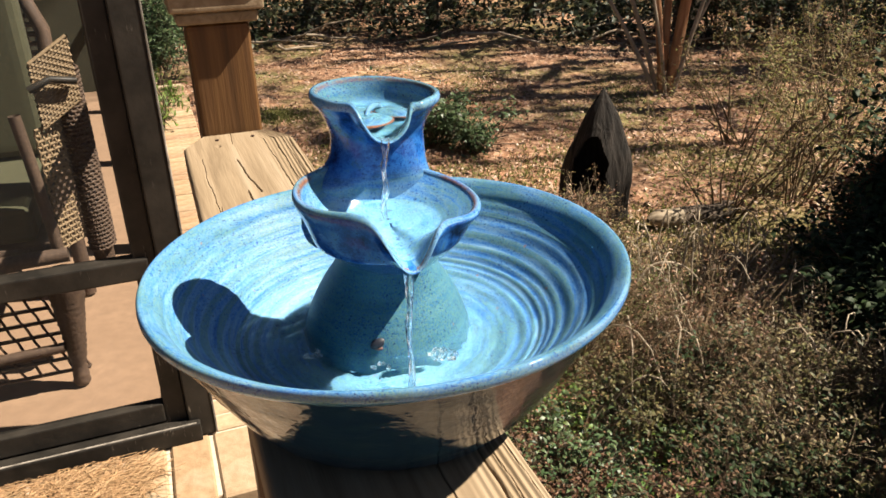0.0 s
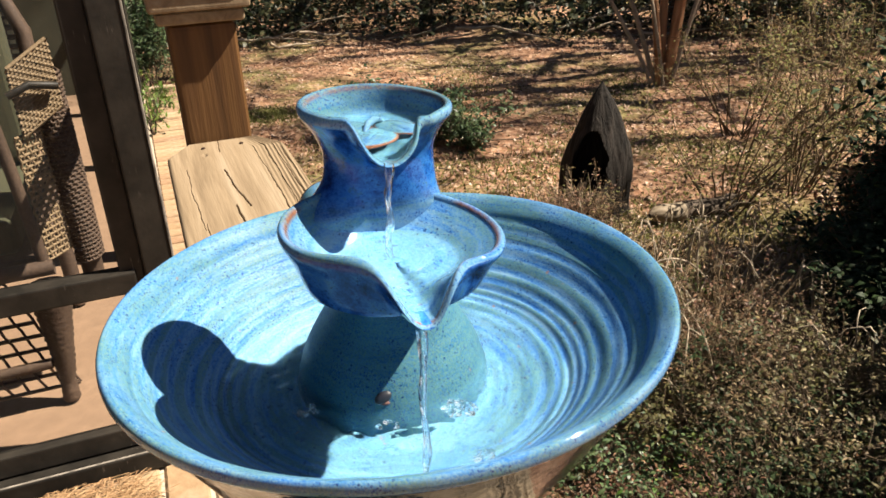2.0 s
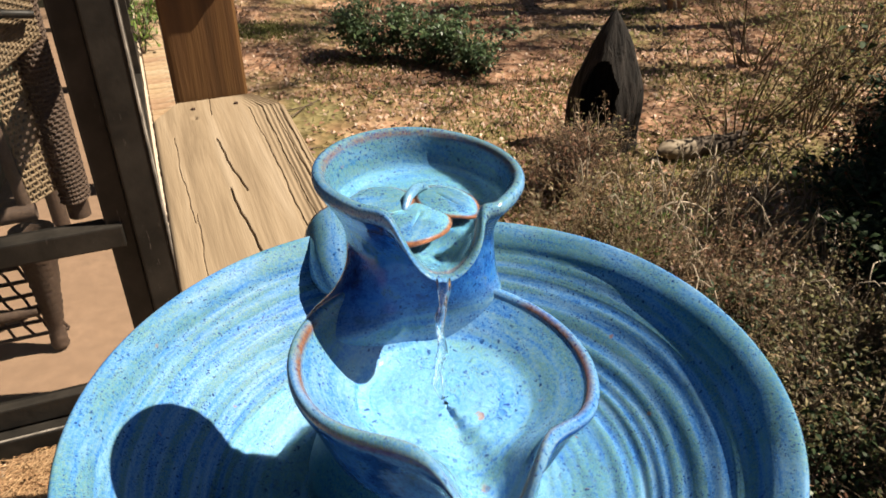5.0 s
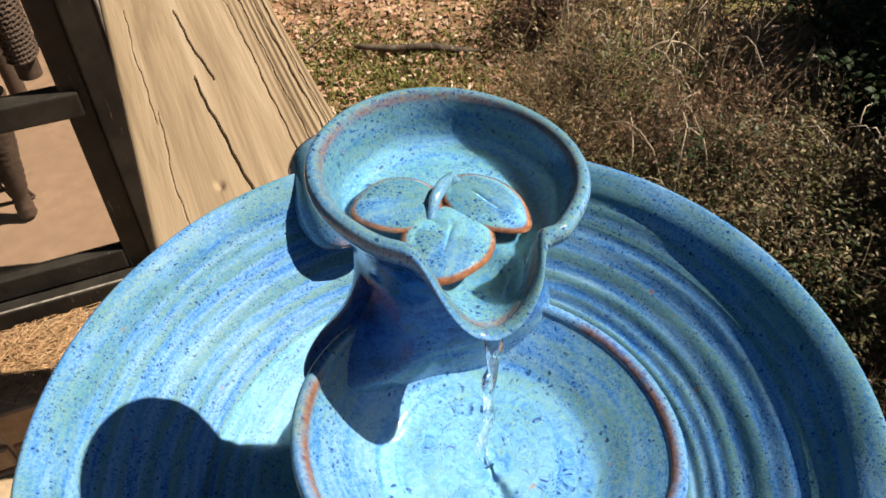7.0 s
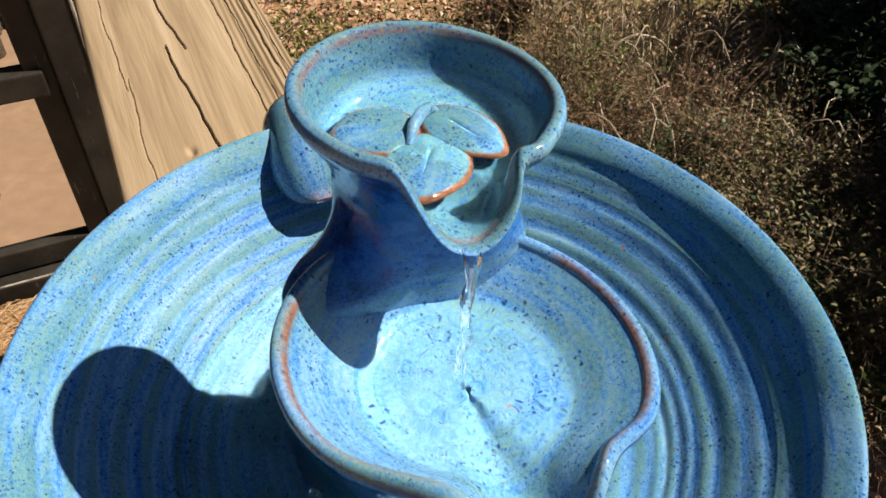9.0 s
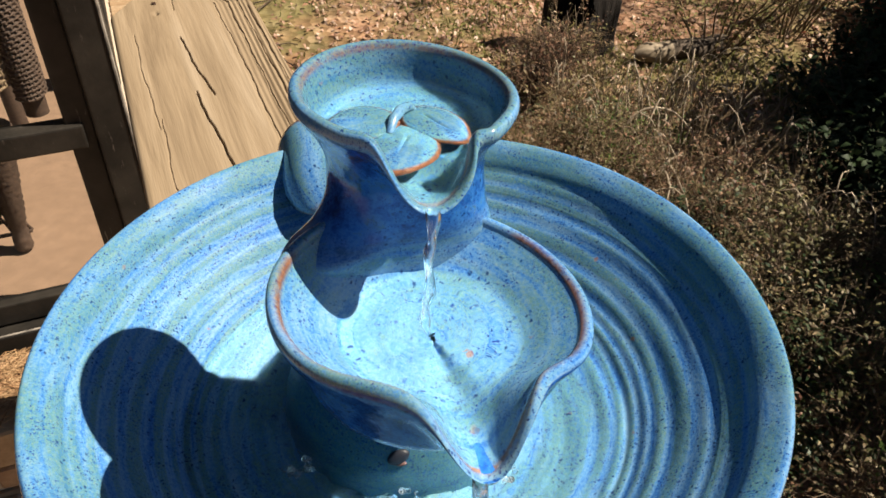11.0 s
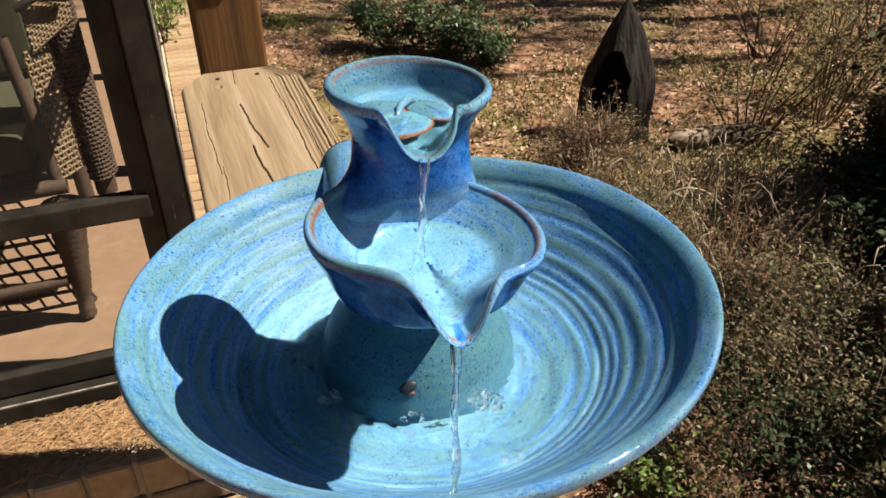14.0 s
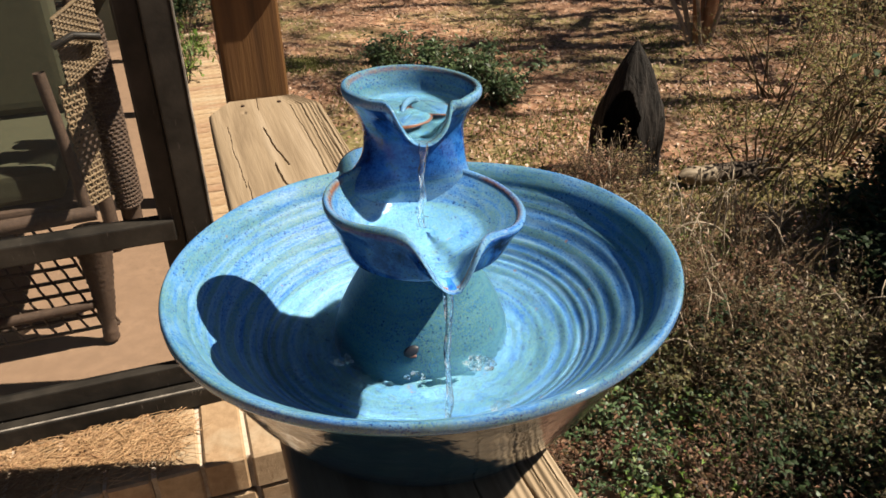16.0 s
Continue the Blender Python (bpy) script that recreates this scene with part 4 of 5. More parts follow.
        tagged(ob, "cluster of clear bubbles floating on the basin water", "bubbles", kind="stuff")


def stream_material():
    k = Mat("falling_water")
    g = k.node("ShaderNodeBsdfGlass", Roughness=0.03, IOR=1.33)
    bn = k.node("ShaderNodeBump", Height=k.noise(k.coords((1, 1, 0.4)), 260, 3), Distance=0.003, Strength=0.7)
    k.t.links.new(bn.outputs[0], g.inputs["Normal"])
    w = k.node("ShaderNodeBsdfTranslucent", Color=(0.8, 0.85, 0.9, 1))
    m = k.node("ShaderNodeMixShader", Fac=k.ramp(k.noise(k.coords((1, 1, 0.3)), 330, 3), (0.50, 0.0), (0.68, 0.22)))
    k.t.links.new(g.outputs[0], m.inputs[1])
    k.t.links.new(w.outputs[0], m.inputs[2])
    k.t.links.new(m.outputs[0], k.t.nodes["Material Output"].inputs[0])
    return k.m


STREAM = stream_material()
build_water()


# ---- garden ----
def stems_arrays(rng, base, n_stems, height, spread, r0, forks=3, twig=0.5):
    """Many-stemmed shrub wood: corners, quads and the points where leaves may sit."""
    pairs, tips = [], []
    for _ in range(n_stems):
        a = rng.uniform(0, 2 * np.pi)
        lean = rng.uniform(0.1, 1.0) * spread
        h = height * rng.uniform(0.6, 1.1)
        p0 = np.array(base) + np.array([np.cos(a), np.sin(a), 0]) * rng.uniform(0, 0.25) * spread
        end = p0 + np.array([np.cos(a) * lean, np.sin(a) * lean, h])
        t = np.linspace(0, 1, 7)[:, None]
        path = p0 + (end - p0) * t + np.cumsum(rng.normal(0, 0.025 * height, (7, 3)), 0) * t
        pairs.append(tube_arrays(path, np.linspace(r0, r0 * 0.35, 7), 4))
        for _ in range(forks):
            k = rng.integers(2, 6)
            q0 = path[k]
            d = rng.normal(0, 1, 3) + np.array([np.cos(a), np.sin(a), 0.9])
            d /= np.linalg.norm(d)
            L = height * twig * rng.uniform(0.4, 1.0)
            tt = np.linspace(0, 1, 5)[:, None]
            sub = q0 + d * L * tt + np.cumsum(rng.normal(0, 0.03 * L, (5, 3)), 0) * tt
            pairs.append(tube_arrays(sub, np.linspace(r0 * 0.5, r0 * 0.2, 5), 3))
            tips.append(sub[1:])
            for _ in range(2):
                kk = rng.integers(1, 4)
                d2 = d + rng.normal(0, 0.8, 3)
                d2 /= np.linalg.norm(d2)
                sub2 = sub[kk] + d2 * L * 0.5 * np.linspace(0, 1, 4)[:, None] + np.cumsum(rng.normal(0, 0.02 * L, (4, 3)), 0)
                pairs.append(tube_arrays(sub2, np.linspace(r0 * 0.3, r0 * 0.14, 4), 3))
                tips.append(sub2)
    v, q = joined(pairs)
    return v, q, np.concatenate(tips)


def shrub(name, label, base, height, spread, n_stems, n_leaves, leaf, wood, size=(0.03, 0.015), seed=0, forks=4, twig=0.5, r0=0.006, fuzz=0.03, up=0.3):
    rng = np.random.default_rng(seed)
    root = thing(name, label, "shrub", at=Matrix.Translation(base))
    v, q, tips = stems_arrays(rng, (0, 0, 0), n_stems, height, spread, r0, forks, twig)
    tagged(part("brushwood", quick_mesh("brushwood", v, q), wood, root), kind="stuff")
    if n_leaves:
        c = tips[rng.integers(0, len(tips), n_leaves)] + rng.normal(0, fuzz, (n_leaves, 3))
        c[:, 2] = np.maximum(c[:, 2], 0.01)
        tagged(part("foliage", quick_mesh("foliage", *blades(rng, c, size[0], size[1], up)), leaf, root), kind="stuff")
    return root


def gz(x, y):
    return float(ground_height(x, y))


def build_near_shrubs():
    spots = [  # x, y, height, spread, stems, leaves
        (0.55, 2.75, 0.42, 0.38, 26, 2200), (0.98, 2.60, 0.42, 0.40, 30, 2600), (1.45, 2.48, 0.34, 0.40, 30, 2600),
        (0.85, 3.30, 0.32, 0.36, 24, 1300), (1.28, 3.35, 0.24, 0.26, 20, 1000), (1.15, 2.05, 0.40, 0.36, 26, 2200),
        (0.72, 3.95, 0.32, 0.26, 16, 700), (1.75, 2.15, 0.42, 0.40, 24, 2000), (0.72, 2.35, 0.30, 0.32, 22, 1700),
        (0.80, 1.62, 0.26, 0.30, 22, 1700), (1.25, 1.45, 0.30, 0.34, 22, 1700), (0.38, 2.0, 0.20, 0.28, 18, 1300), (1.85, 1.6, 0.4, 0.4, 22, 1800),
    ]
    for i, (x, y, h, sp, ns, nl) in enumerate(spots):
        sunny = y > 3.25
        shrub("low_shrub", "low tangled shrub of tan stems and dry olive leaves" if sunny else "low twiggy brown azalea shrub with small dull leaves", (x, y, gz(x, y)), h, sp, int(ns * 1.7), int(nl * (1.5, 1.0, 1.9)[i % 3]),
              LEAF_OLIVE if sunny else (LEAF_BUSH, LEAF_RED, LEAF_BUSH, LEAF_MOSS, LEAF_RED)[i % 5], TAN_TWIG if y > 2.5 else BUSH_TWIG, (0.017, 0.008), 20 + i, 8, 0.6, 0.0032, 0.022)
    for i, (x, y) in enumerate(((0.42, 2.35), (0.93, 2.14), (1.39, 2.12), (0.54, 1.85), (1.6, 1.75), (0.2, 2.6), (0.62, 1.6), (0.30, 2.15), (0.85, 1.95), (0.5, 2.1), (1.45, 1.5), (1.05, 1.78), (1.18, 1.62), (1.0, 1.5), (0.86, 3.12), (0.78, 3.3), (0.95, 3.2))):
        shrub("ground_cover", "patch of fresh green leafy ground cover", (x, y, gz(x, y)), 0.17, 0.22, 24, 900, (LEAF_GREEN, LEAF_MID)[i % 2], TWIG, (0.022, 0.012), 50 + i, 3, 0.8, 0.002, 0.02, 0.4)
    # clumps added so that dark leaves stand in for shaded gaps
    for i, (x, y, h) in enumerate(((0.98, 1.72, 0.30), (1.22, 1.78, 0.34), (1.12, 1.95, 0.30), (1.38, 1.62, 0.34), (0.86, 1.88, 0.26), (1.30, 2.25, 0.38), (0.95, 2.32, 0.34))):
        shrub("evergreen_shrub", "low leafy growth added as dark gaps among brown twigs", (x, y, gz(x, y)), h, 0.18, 26, 1200, (LEAF_SHADED, LEAF_MOSS)[i % 2], BUSH_TWIG, (0.022, 0.011), 160 + i, 6, 0.6, 0.003, 0.025)
    for i, (u, v) in enumerate(((0.02, 4.75), (0.05, 5.1), (-0.005, 4.45))):
        p = uvp(u, v, 0.0)
        shrub("weed", "yellow-green weed sprouting at the brick edge", p, 0.20, 0.10, 9, 130, LEAF_GREEN, TWIG, (0.04, 0.014), 60 + i, 2, 0.5, 0.003, 0.02, 0.6)
    for i, (x, y, h, nl) in enumerate(((0.58, 3.72, 0.30, 1500), (0.70, 3.95, 0.28, 1100))):
        shrub("russet_shrub", "dense dark russet twiggy shrub on mossy ground", (x, y, gz(x, y)), h, 0.16, 34, nl, LEAF_RED, TWIG, (0.020, 0.011), 180 + i, 7, 0.6, 0.004, 0.02)
    # tall thin shrub of upright canes
    for i, (x, y, h, ns, nl) in enumerate(((1.75, 4.5, 0.85, 12, 900), (2.25, 4.7, 1.0, 14, 1100), (2.75, 5.2, 1.0, 14, 1200), (2.35, 5.9, 0.9, 12, 900), (3.2, 6.0, 1.1, 14, 1100), (3.0, 7.0, 0.9, 12, 900))):
        shrub("cane_shrub", "tall sparse shrub of brown canes with olive leaves", (x, y, gz(x, y)), h, 0.55, ns, int(nl * 1.25), LEAF_CANE, TAN_TWIG, (0.028, 0.015), 70 + i, 4, 0.45, 0.007, 0.03)
    shrub("russet_shrub", "thin shrub with russet dead leaves before evergreens", (2.22, 3.85, gz(2.22, 3.85)), 0.52, 0.22, 12, 700, LEAF_RUSSET, TWIG, (0.032, 0.018), 64, 5, 0.5, 0.005, 0.03)
    # dense evergreens at the right; their near-black leaves carry the hollow's shade
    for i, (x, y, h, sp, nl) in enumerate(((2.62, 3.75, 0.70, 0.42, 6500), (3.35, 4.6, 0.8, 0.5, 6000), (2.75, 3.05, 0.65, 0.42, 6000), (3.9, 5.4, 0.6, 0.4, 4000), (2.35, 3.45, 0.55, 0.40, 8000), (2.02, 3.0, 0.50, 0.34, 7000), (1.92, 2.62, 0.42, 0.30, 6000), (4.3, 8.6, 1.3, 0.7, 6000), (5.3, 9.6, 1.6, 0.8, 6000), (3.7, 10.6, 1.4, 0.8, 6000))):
        shrub("evergreen_shrub", "dense glossy evergreen shrub, shade put into its near-black leaves", (x, y, gz(x, y)), h, sp, 26, nl, LEAF_SHADED, TWIG, (0.045, 0.022), 90 + i, 5, 0.5, 0.008, 0.05)
    # tall blockers, mostly out of view, added to throw shade over the right side
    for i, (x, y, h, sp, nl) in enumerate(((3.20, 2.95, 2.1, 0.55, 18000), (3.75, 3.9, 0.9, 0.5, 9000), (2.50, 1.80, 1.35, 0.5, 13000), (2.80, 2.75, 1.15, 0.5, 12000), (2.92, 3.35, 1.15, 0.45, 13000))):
        shrub("evergreen_shrub", "tall dense evergreen, mostly unseen, added to shade the yard's side", (x, y, gz(x, y)), h, sp, 34, nl, LEAF_SHADED, TWIG, (0.07, 0.035), 120 + i, 6, 0.5, 0.010, 0.08)
    for i, (x, y, h, sp, nl) in enumerate(((-3.15, 8.4, 0.95, 0.5, 5200), (-3.6, 9.0, 1.1, 0.5, 5200), (-0.55, 6.3, 0.42, 0.34, 2400), (-0.10, 6.25, 0.38, 0.34, 2200), (0.25, 6.0, 0.30, 0.30, 1200))):
        shrub("evergreen_shrub", "low green leathery-leaved shrub among fallen leaves", (x, y, gz(x, y)), h, sp, 20, nl, LEAF_MID, TWIG, (0.045, 0.022), 110 + i, 4, 0.5, 0.005, 0.04)


build_near_shrubs()


def build_stump():
    x0, y0 = 0.905, 4.47
    rng = random.Random(5)
    stump = thing("hollow_stump", "dark weathered hollow tree stump with a pointed top", "tree stump", at=Matrix.Translation((x0, y0, gz(x0, y0))))
    n, m = 132, 96
    verts, faces = [], []
    for layer, shrink in ((0, 1.0), (1, 0.74)):
        for i in range(m + 1):
            t = i / m
            for j in range(n):
                a = 2 * math.pi * j / n
                r = 0.165 + 0.040 * math.sin(math.pi * min(1, t * 1.5)) + 0.08 * math.exp(-t * 11)
                if t > 0.52:
                    r *= max(0.02, 1 - ((t - 0.52) / 0.48) ** 1.6)
                r *= 1 + 0.09 * math.sin(3 * a + 2.2 * t) + 0.05 * math.sin(7 * a - 3 * t + 2 * math.sin(5 * t)) + 0.012 * math.sin(29 * a + 14 * t + 3 * math.sin(3 * a))
                r *= shrink
                verts.append((r * math.cos(a) + 0.03 * t, r * math.sin(a) * 0.75 + 0.05 * t, (0.85 * t if layer == 0 else 0.76 * t) - 0.03))
    k = (m + 1) * n
    for layer in (0, 1):
        for i in range(m):
            for j in range(n):
                a = 2 * math.pi * (j + 0.5) / n
                t = (i + 0.5) / m
                d = abs(wrap(a - math.radians(-110)))
                if layer == 0 and d < (0.55 + 0.05 * math.sin(t * 40)) * math.sqrt(max(0, 1 - ((t - 0.44) / 0.25) ** 2)):
                    continue
                if layer == 1 and d < 0.9 and 0.2 < t < 0.75:
                    continue
                o = layer * k
                q = (o + i * n + j, o + i * n + (j + 1) % n, o + (i + 1) * n + (j + 1) % n, o + (i + 1) * n + j)
                faces.append(q if layer == 0 else q[::-1])
    part("shell", mesh_of("shell", verts, faces, True), STUMP_BARK, stump)
    shrub("dead_weed", "dry pale weed stalks before the hollow stump", (0.80, 4.14, gz(0.80, 4.14)), 0.30, 0.14, 12, 160, LEAF_DRY, PALE_TWIG, (0.015, 0.010), 140, 3, 0.4, 0.003, 0.01)


build_stump()


SAWN = wood_material("bare_wood", (0.10, 0.075, 0.05), (0.20, 0.155, 0.105), (0.27, 0.22, 0.16), 2.0, axis=0)


def build_log():
    a, b = Vector((1.20, 4.24, gz(1.20, 4.24) + 0.07)), Vector((1.78, 4.48, gz(1.78, 4.48) + 0.04))
    log = thing("cut_log", "short dark log with pale bare wood at its end", "log")
    pts = [a.lerp(b, i / 16) + Vector((0, 0, 0.006 * math.sin(i * 0.95))) for i in range(17)]
    rad = [0.058 + 0.005 * math.sin(i * 1.3) for i in range(17)]
    part("bark", tube("bark", pts[5:], rad[5:], 18), BARK, log)
    bare = [rad[i] * (0.25, 0.72, 0.95, 1.06, 1.08, 1.06, 1.01)[i] for i in range(7)]
    part("bare_wood", tube("bare_wood", pts[:7], bare, 18), SAWN, log, "pale bare wood")


build_log()


def tree(name, label, x, y, height, r, lean=(0, 0), bark=None, seed=0, limbs=0, crown=0):
    rng = np.random.default_rng(seed)
    root = thing(name, label, "tree", at=Matrix.Translation((x, y, gz(x, y) - 0.05)))
    t = np.linspace(0, 1, 12)[:, None]
    path = np.array([[lean[0], lean[1], height]]) * t + np.cumsum(rng.normal(0, 0.012 * height, (12, 3)) * np.array([1, 1, 0]), 0) * t
    rad = r * (1 - 0.72 * t[:, 0]) + r * 0.5 * np.exp(-t[:, 0] * height * 5)
    part("trunk", tube("trunk", path, rad, 12), bark or BARK, root)
    pairs, ends = [], []
    for _ in range(limbs):
        k = rng.integers(6, 12)
        a = rng.uniform(0, 2 * np.pi)
        L = height * rng.uniform(0.12, 0.24)
        tt = np.linspace(0, 1, 6)[:, None]
        sub = path[k] + np.array([np.cos(a) * L, np.sin(a) * L, L * 0.4]) * tt
        part("limb", tube("limb", sub, np.linspace(r * 0.3, r * 0.08, 6), 6), bark or BARK, root)
        ends.append(sub[2:])
    if crown:
        e = np.concatenate(ends)
        c = e[rng.integers(0, len(e), crown)] + rng.normal(0, 0.45, (crown, 3))
        part("crown", quick_mesh("crown", *blades(rng, c, 0.16, 0.09)), LEAF_FAR, root)
    return root


def build_trees():
    # many-stemmed crape myrtle with peeling cinnamon bark
    myrtle = thing("crape_myrtle", "many-stemmed crape myrtle with smooth cinnamon bark", "tree", at=Matrix.Translation((2.20, 7.75, gz(2.20, 7.75))))
    for dx, dy, lx, ly, r, mat in ((0.07, 0.0, 0.42, 0.1, 0.062, MYRTLE_BARK), (0.02, 0.05, -0.10, 0.1, 0.045, MYRTLE_BARK), (0.0, -0.03, -0.62, 0.0, 0.040, MYRTLE_BARK), (-0.03, 0, -1.55, 0.1, 0.026, PALE_TWIG),
                                   (-0.05, -0.04, -2.5, 0.0, 0.022, PALE_TWIG), (0.03, -0.08, -1.0, -0.1, 0.018, PALE_TWIG), (0.09, -0.05, 0.95, -0.1, 0.022, PALE_TWIG), (0.05, 0.04, 1.7, 0.2, 0.016, PALE_TWIG)):
        pts = [(dx + lx * t * (0.6 + 0.4 * t), dy + ly * t, 3.2 * t - 0.05) for t in np.linspace(0, 1, 9)]
        part("stem", tube("stem", pts, [r * (1 - 0.5 * t) for t in np.linspace(0, 1, 9)], 10), mat, myrtle)
    rng = random.Random(9)
    # trunks at the wood's edge
    for i, (x, y, r) in enumerate(((-2.2, 13.0, 0.10), (-1.5, 14.0, 0.07), (-0.2, 12.2, 0.08), (0.1, 14.5, 0.11), (1.5, 13.2, 0.13), (2.6, 13.6, 0.06), (3.6, 11.8, 0.14), (4.4, 10.8, 0.11), (5.2, 11.5, 0.2), (-3.6, 12.5, 0.12), (-0.9, 15.5, 0.12), (3.0, 15.0, 0.15), (6.2, 9.5, 0.16), (4.9, 13.5, 0.1))):
        tree("tree", "slim grey-brown tree trunk at the wood's edge", x, y, 9 + rng.random() * 4, r, (rng.uniform(-0.5, 0.5), 0.3), BARK, 200 + i, 5, 350)
    # taller pines to the side, whose shadows band the clearing
    for i, (x, y, r, h) in enumerate(((8.5, 7.6, 0.16, 14), (10.5, 9.2, 0.2, 16), (9.3, 10.6, 0.15, 15), (12.0, 8.4, 0.2, 17), (7.6, 11.4, 0.17, 13), (13.5, 10.3, 0.22, 18), (11.2, 6.4, 0.14, 15), (7.4, 6.3, 0.07, 12))):
        tree("pine_tree", "tall straight pine trunk beside the clearing", x, y, h, r, (0.2, 0.2), BARK, 230 + i, 7, 130)


build_trees()


def build_far_wood():
    rng = np.random.default_rng(77)
    # dense understorey, thinning upwards
    for k, (y0, n, zmax) in enumerate(((12.0, 16000, 1.6), (14.0, 16000, 2.6), (17.0, 16000, 4.5))):
        x = rng.uniform(-9 - k * 2, 11 + k * 2, n)
        clump = 0.5 + 0.5 * np.sin(x * 2.1 + k) * np.sin(x * 0.77 + 2 * k)
        z = YARD + rng.beta(1.2, 1.8, n) * zmax * (0.45 + 0.75 * clump)
        y = y0 - 0.10 * (x + 2) * (x > -2) * (k == 0) * 2.0 + rng.normal(0, 0.5, n) + 0.5 * np.sin(x * 3.1)
        ob = part("far_understorey", quick_mesh("far_understorey", *blades(rng, np.stack([x, y, z], -1), 0.11, 0.06)), LEAF_FAR)
        tagged(ob, "dim green undergrowth along the wood's edge", "undergrowth", kind="stuff")
    x = np.linspace(-60, 60, 121)
    top = 9 + 2 * np.sin(x * 0.8) + 1.5 * np.sin(x * 2.3)
    v = np.concatenate([np.stack([x, 24 + 0.004 * x * x, np.full_like(x, YARD - 0.2)], -1), np.stack([x, 24.5 + 0.004 * x * x, top], -1)])
    i = np.arange(120)
    q = np.stack([i, i + 1, i + 122, i + 121], -1)
    ob = part("backdrop", quick_mesh("backdrop", v, q), FAR_WOOD)
    tagged(ob, "dark far wood behind the clearing", "woodland", kind="structure")


FAR_WOOD = plain_material("far_wood", (0.035, 0.04, 0.022), 0.95, 0.6, 2.0)
build_far_wood()


def build_litter():
    rng = np.random.default_rng(5)
    # fallen leaves, thicker near the eye
    n = 42000
    d = 1.0 + 12.0 * rng.random(n) ** 0.85
    side = rng.uniform(-0.62, 0.72, n) + 0.35 * (d < 2.6) * rng.random(n)
    x, y = d * side, d
    p = np.stack([x, y], -1) @ np.array([[0.934, -0.358], [0.358, 0.934]])
    ok = ~((p[:, 0] < 0.25) & (p[:, 1] < 5.9)) & (rng.random(n) < 0.45 + 0.55 * (np.sin(x * 2.1 + 1) * np.sin(y * 1.7) > -0.35))
    x, y = x[ok], y[ok]
    z = ground_height(x, y) + rng.uniform(0.002, 0.022, len(x))
    size = np.where(y < 3.0, 0.024, 0.034)
    ob = part("fallen_leaves", quick_mesh("fallen_leaves", *blades(rng, np.stack([x, y, z], -1), size, size * 0.62, 0.1, 0.5)), LEAF_DRY)
    tagged(ob, "curled brown fallen leaves over the yard", "fallen leaves", kind="stuff")
    # grass and moss tufts
    n = 17000
    c = rng.uniform(0, 1, (26, 2)) * np.array([3.2, 5.5]) + np.array([-0.9, 3.0])
    c = np.concatenate([c, np.array([[-1.60, 6.95]] * 7), np.array([[0.5, 5.3], [0.7, 5.0], [0.2, 5.6], [0.4, 3.9], [0.1, 3.6], [0.25, 3.3], [-0.35, 3.25], [-0.2, 3.05], [-0.05, 3.3], [-0.3, 3.5], [0.05, 3.1], [-0.15, 3.7], [0.55, 4.4], [0.3, 4.7], [0.75, 5.4], [0.9, 5.8], [-0.55, 3.75], [-0.5, 3.6], [-0.35, 3.45], [-0.3, 3.4], [-0.1, 3.45], [0.1, 3.45], [-0.6, 3.9]])])
    k = rng.integers(0, len(c), n)
    xy = c[k] + rng.normal(0, 1, (n, 2)) * np.where((k >= 26) & (k < 33), 0.12, 0.22)[:, None]
    z = ground_height(xy[:, 0], xy[:, 1]) + 0.012
    ob = part("grass", quick_mesh("grass", *blades(rng, np.concatenate([xy, z[:, None]], 1), 0.045, 0.009, 0.9, 0.2)), LEAF_GRASS)
    tagged(ob, "thin tufts of fresh green grass", "grass", kind="stuff")
    # fallen twigs and branches
    pairs = []
    for _ in range(260):
        d, s = rng.uniform(2.2, 12.5), rng.uniform(-0.5, 0.62)
        x, y = d * s, d
        if x * 0.934 + y * 0.358 < 0.3 and -0.358 * x + 0.934 * y < 5.9:
            continue
        a, L = rng.uniform(0, np.pi), rng.uniform(0.08, 0.5)
        t = np.linspace(-0.5, 0.5, 6)[:, None]
        path = np.array([[x, y, gz(x, y) + 0.015]]) + np.array([[np.cos(a), np.sin(a), rng.uniform(-0.05, 0.12)]]) * L * t + np.cumsum(rng.normal(0, 0.01, (6, 3)), 0) * np.array([[1, 1, 0.3]])
        pairs.append(tube_arrays(path, np.linspace(0.006, 0.003, 6), 4))
    ob = part("fallen_twigs", quick_mesh("fallen_twigs", *joined(pairs)), TWIG)
    tagged(ob, "thin fallen twigs on the leaves", "twigs", kind="stuff")
    pts = [(-0.36, 3.70, YARD + 0.03), (-0.18, 3.64, YARD + 0.045), (0.0, 3.66, YARD + 0.04), (0.15, 3.60, YARD + 0.05), (0.30, 3.62, YARD + 0.03)]
    tagged(part("fallen_branch", tube("fallen_branch", pts, [0.012, 0.02, 0.022, 0.018, 0.010], 8), BARK), "short dark fallen branch on mossy ground", "branch")
    for i in range(16):
        x, y = rng.uniform(-2.5, 4.5), rng.uniform(9.3, 11.6)
        a, L = rng.normal(0.2, 0.6), rng.uniform(0.5, 1.6)
        t = np.linspace(-0.5, 0.5, 7)[:, None]
        p = np.array([[x, y, gz(x, y) + 0.10]]) + np.array([[np.cos(a), np.sin(a), rng.uniform(-0.1, 0.35)]]) * L * t + np.cumsum(rng.normal(0, 0.03, (7, 3)), 0)
        tagged(part("fallen_stick", tube("fallen_stick", p, np.linspace(0.022, 0.008, 7), 6), PALE_TWIG), "pale bare fallen stick at the wood's edge", "stick", "sticks along the wood")
    # pine straw on the brick edge
    n = 950
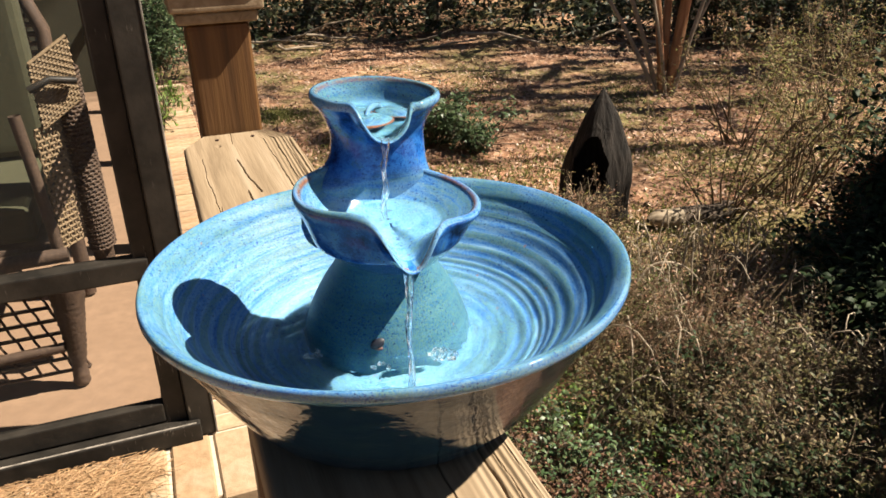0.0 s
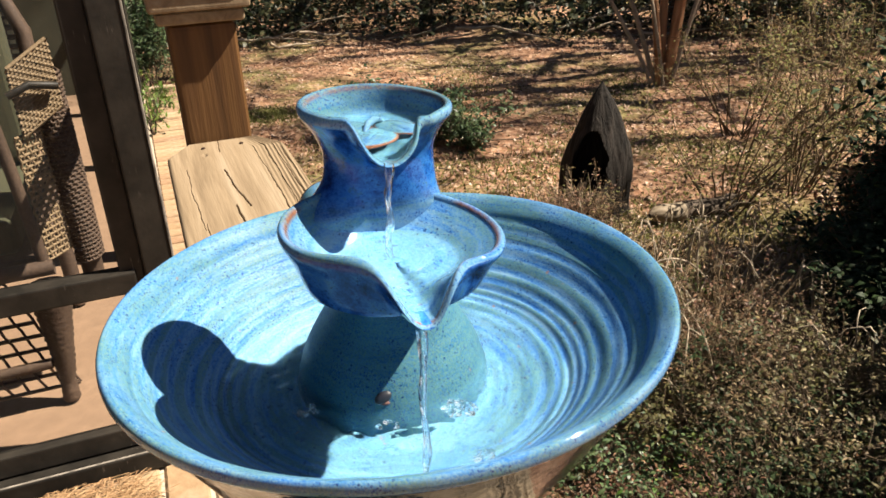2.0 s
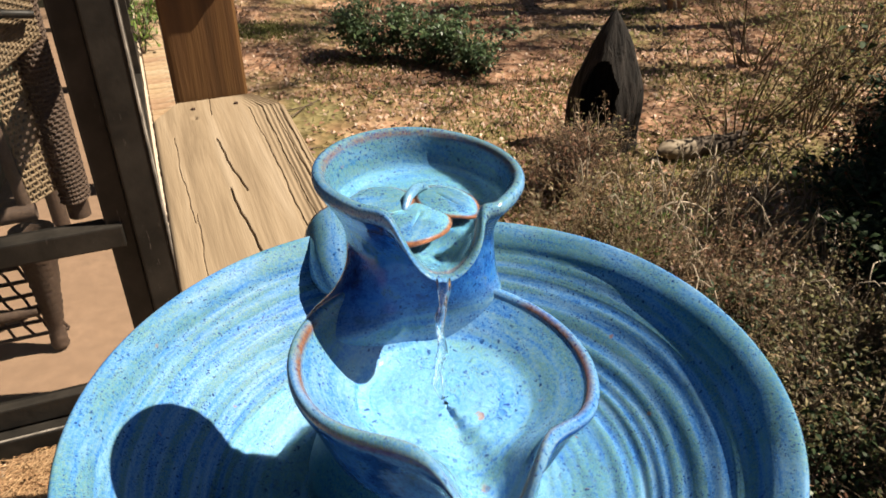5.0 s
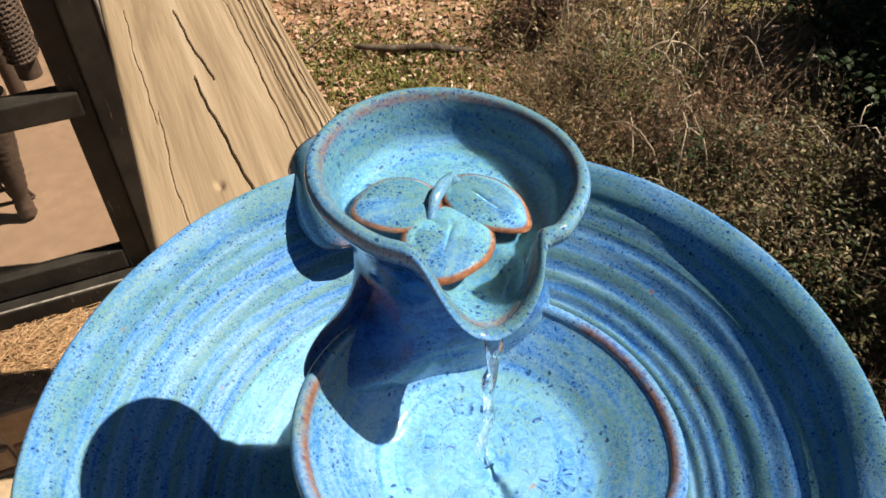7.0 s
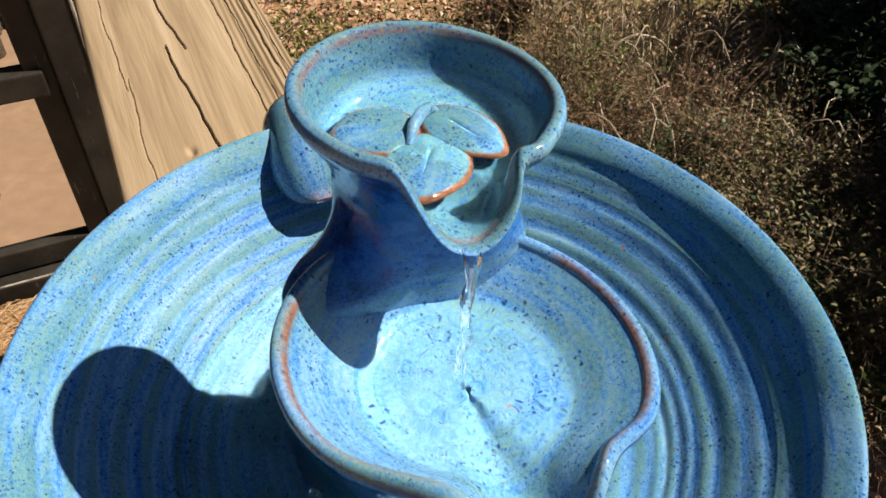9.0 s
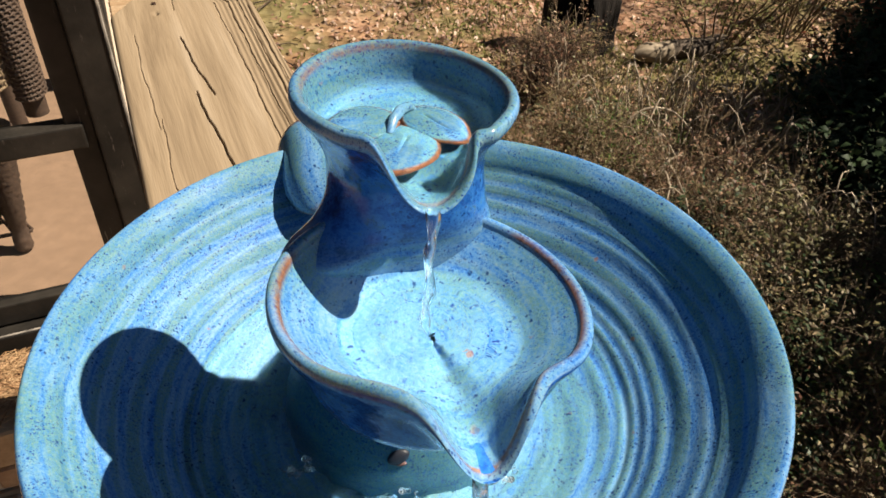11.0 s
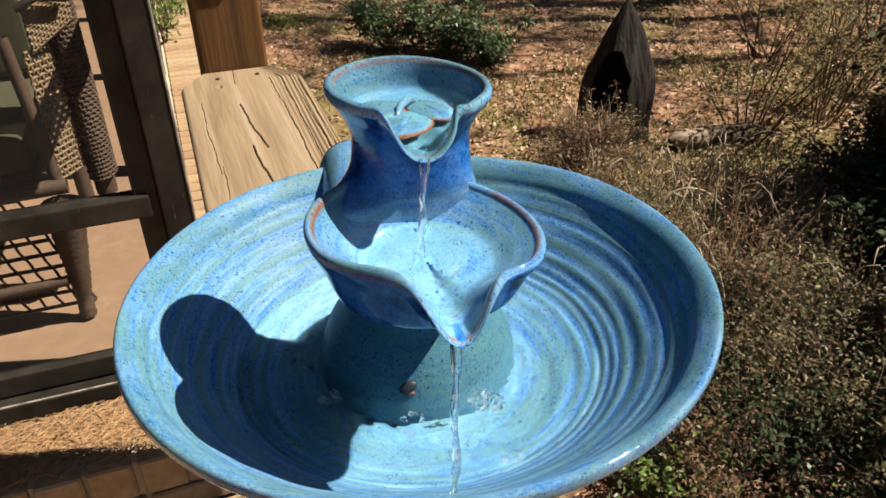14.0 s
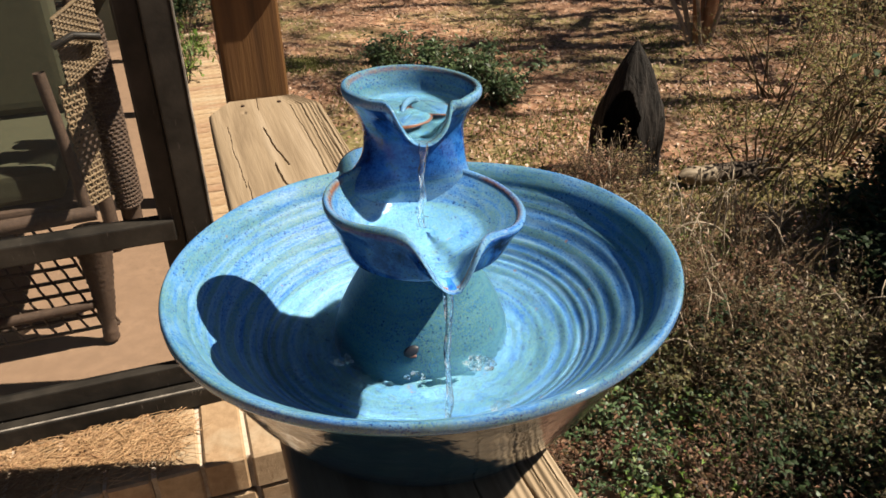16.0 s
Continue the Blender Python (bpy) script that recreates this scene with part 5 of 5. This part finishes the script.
    u = -0.16 - np.abs(rng.normal(0, 0.34, n))
    v = 1.49 + rng.normal(0, 0.055, n)
    keep = (v > 1.385) & (v < 1.58)
    u, v = u[keep], v[keep]
    pairs = []
    for a, b in zip(u, v):
        th, L = rng.normal(0.4, 0.7), rng.uniform(0.06, 0.17)
        t = np.linspace(-0.5, 0.5, 4)
        bend = rng.normal(0, 0.12)
        pts = [uvp(a + L * s * math.cos(th) - bend * L * s * s * math.sin(th), min(1.58, max(1.375, b + L * s * math.sin(th))), 0.004 + 0.014 * rng.random()) for s in t]
        pairs.append(tube_arrays([tuple(p) for p in pts], [0.0008] * 4, 3))
    ob = part("pine_straw", quick_mesh("pine_straw", *joined(pairs)), STRAW)
    tagged(ob, "dry pine needles scattered on the brick edge", "pine straw", kind="stuff")
    # pale arching dead branch
    pts = [(0.80, 3.02, YARD + 0.12), (0.84, 3.04, YARD + 0.28), (0.92, 3.06, YARD + 0.36), (1.04, 3.06, YARD + 0.35), (1.13, 3.02, YARD + 0.27), (1.20, 2.97, YARD + 0.15)]
    vines = []
    for i in range(120):
        x, y = rng.uniform(0.6, 1.6), rng.uniform(2.3, 3.6)
        L, h, a = rng.uniform(0.12, 0.4), rng.uniform(0.10, 0.38), rng.uniform(0, np.pi)
        t = np.linspace(-1, 1, 9)[:, None]
        p = np.array([[x, y, YARD + 0.12]]) + np.array([[np.cos(a), np.sin(a), 0]]) * L * 0.5 * t + np.array([[0, 0, 1.0]]) * h * (1 - t * t) + np.cumsum(rng.normal(0, 0.008, (9, 3)), 0)
        vines.append(tube_arrays(p, np.linspace(0.0035, 0.0018, 9), 4))
    tagged(part("dead_vines", quick_mesh("dead_vines", *joined(vines)), PALE_TWIG), "tangle of pale dead vine stems", "vines", kind="stuff")
    arch = smooth_profile(pts, 6)
    ob = part("dead_branch", tube("dead_branch", arch, np.linspace(0.007, 0.0035, len(arch)), 7), PALE_TWIG)
    tagged(ob, "pale dead branch arching over the shrubs", "branch")
    # bare branches lying over the shaded hollow
    for base, tip, sag, r in (((1.22, 2.90, -0.50), (2.02, 3.50, -0.33), 0.06, 0.009), ((1.50, 2.95, -0.46), (2.15, 3.15, -0.36), 0.04, 0.007), ((1.62, 3.25, -0.48), (2.0, 3.75, -0.25), 0.05, 0.006), ((1.75, 2.75, -0.42), (2.1, 3.30, -0.44), 0.05, 0.005)):
        a, b = np.array(base), np.array(tip)
        t = np.linspace(0, 1, 12)[:, None]
        p = a + (b - a) * t + np.array([[0, 0, 1.0]]) * sag * np.sin(np.pi * t) + np.cumsum(rng.normal(0, 0.007, (12, 3)), 0)
        arms = [tube_arrays(p, np.linspace(r, r * 0.5, 12), 6)]
        for k in range(3, 12, 2):
            d = rng.normal(0, 0.10, 3)
            q = p[k] + np.linspace(0, 1, 6)[:, None] * (d + 0.18 * (b - a)) + np.cumsum(rng.normal(0, 0.006, (6, 3)), 0)
            q[0] = p[k]
            arms.append(tube_arrays(q, np.linspace(r * 0.5, 0.0012, 6), 5))
        tagged(part("bare_branch", quick_mesh("bare_branch", *joined(arms)), TAN_TWIG), "bare brown branch lying across a shaded hollow", "branch")


build_litter()
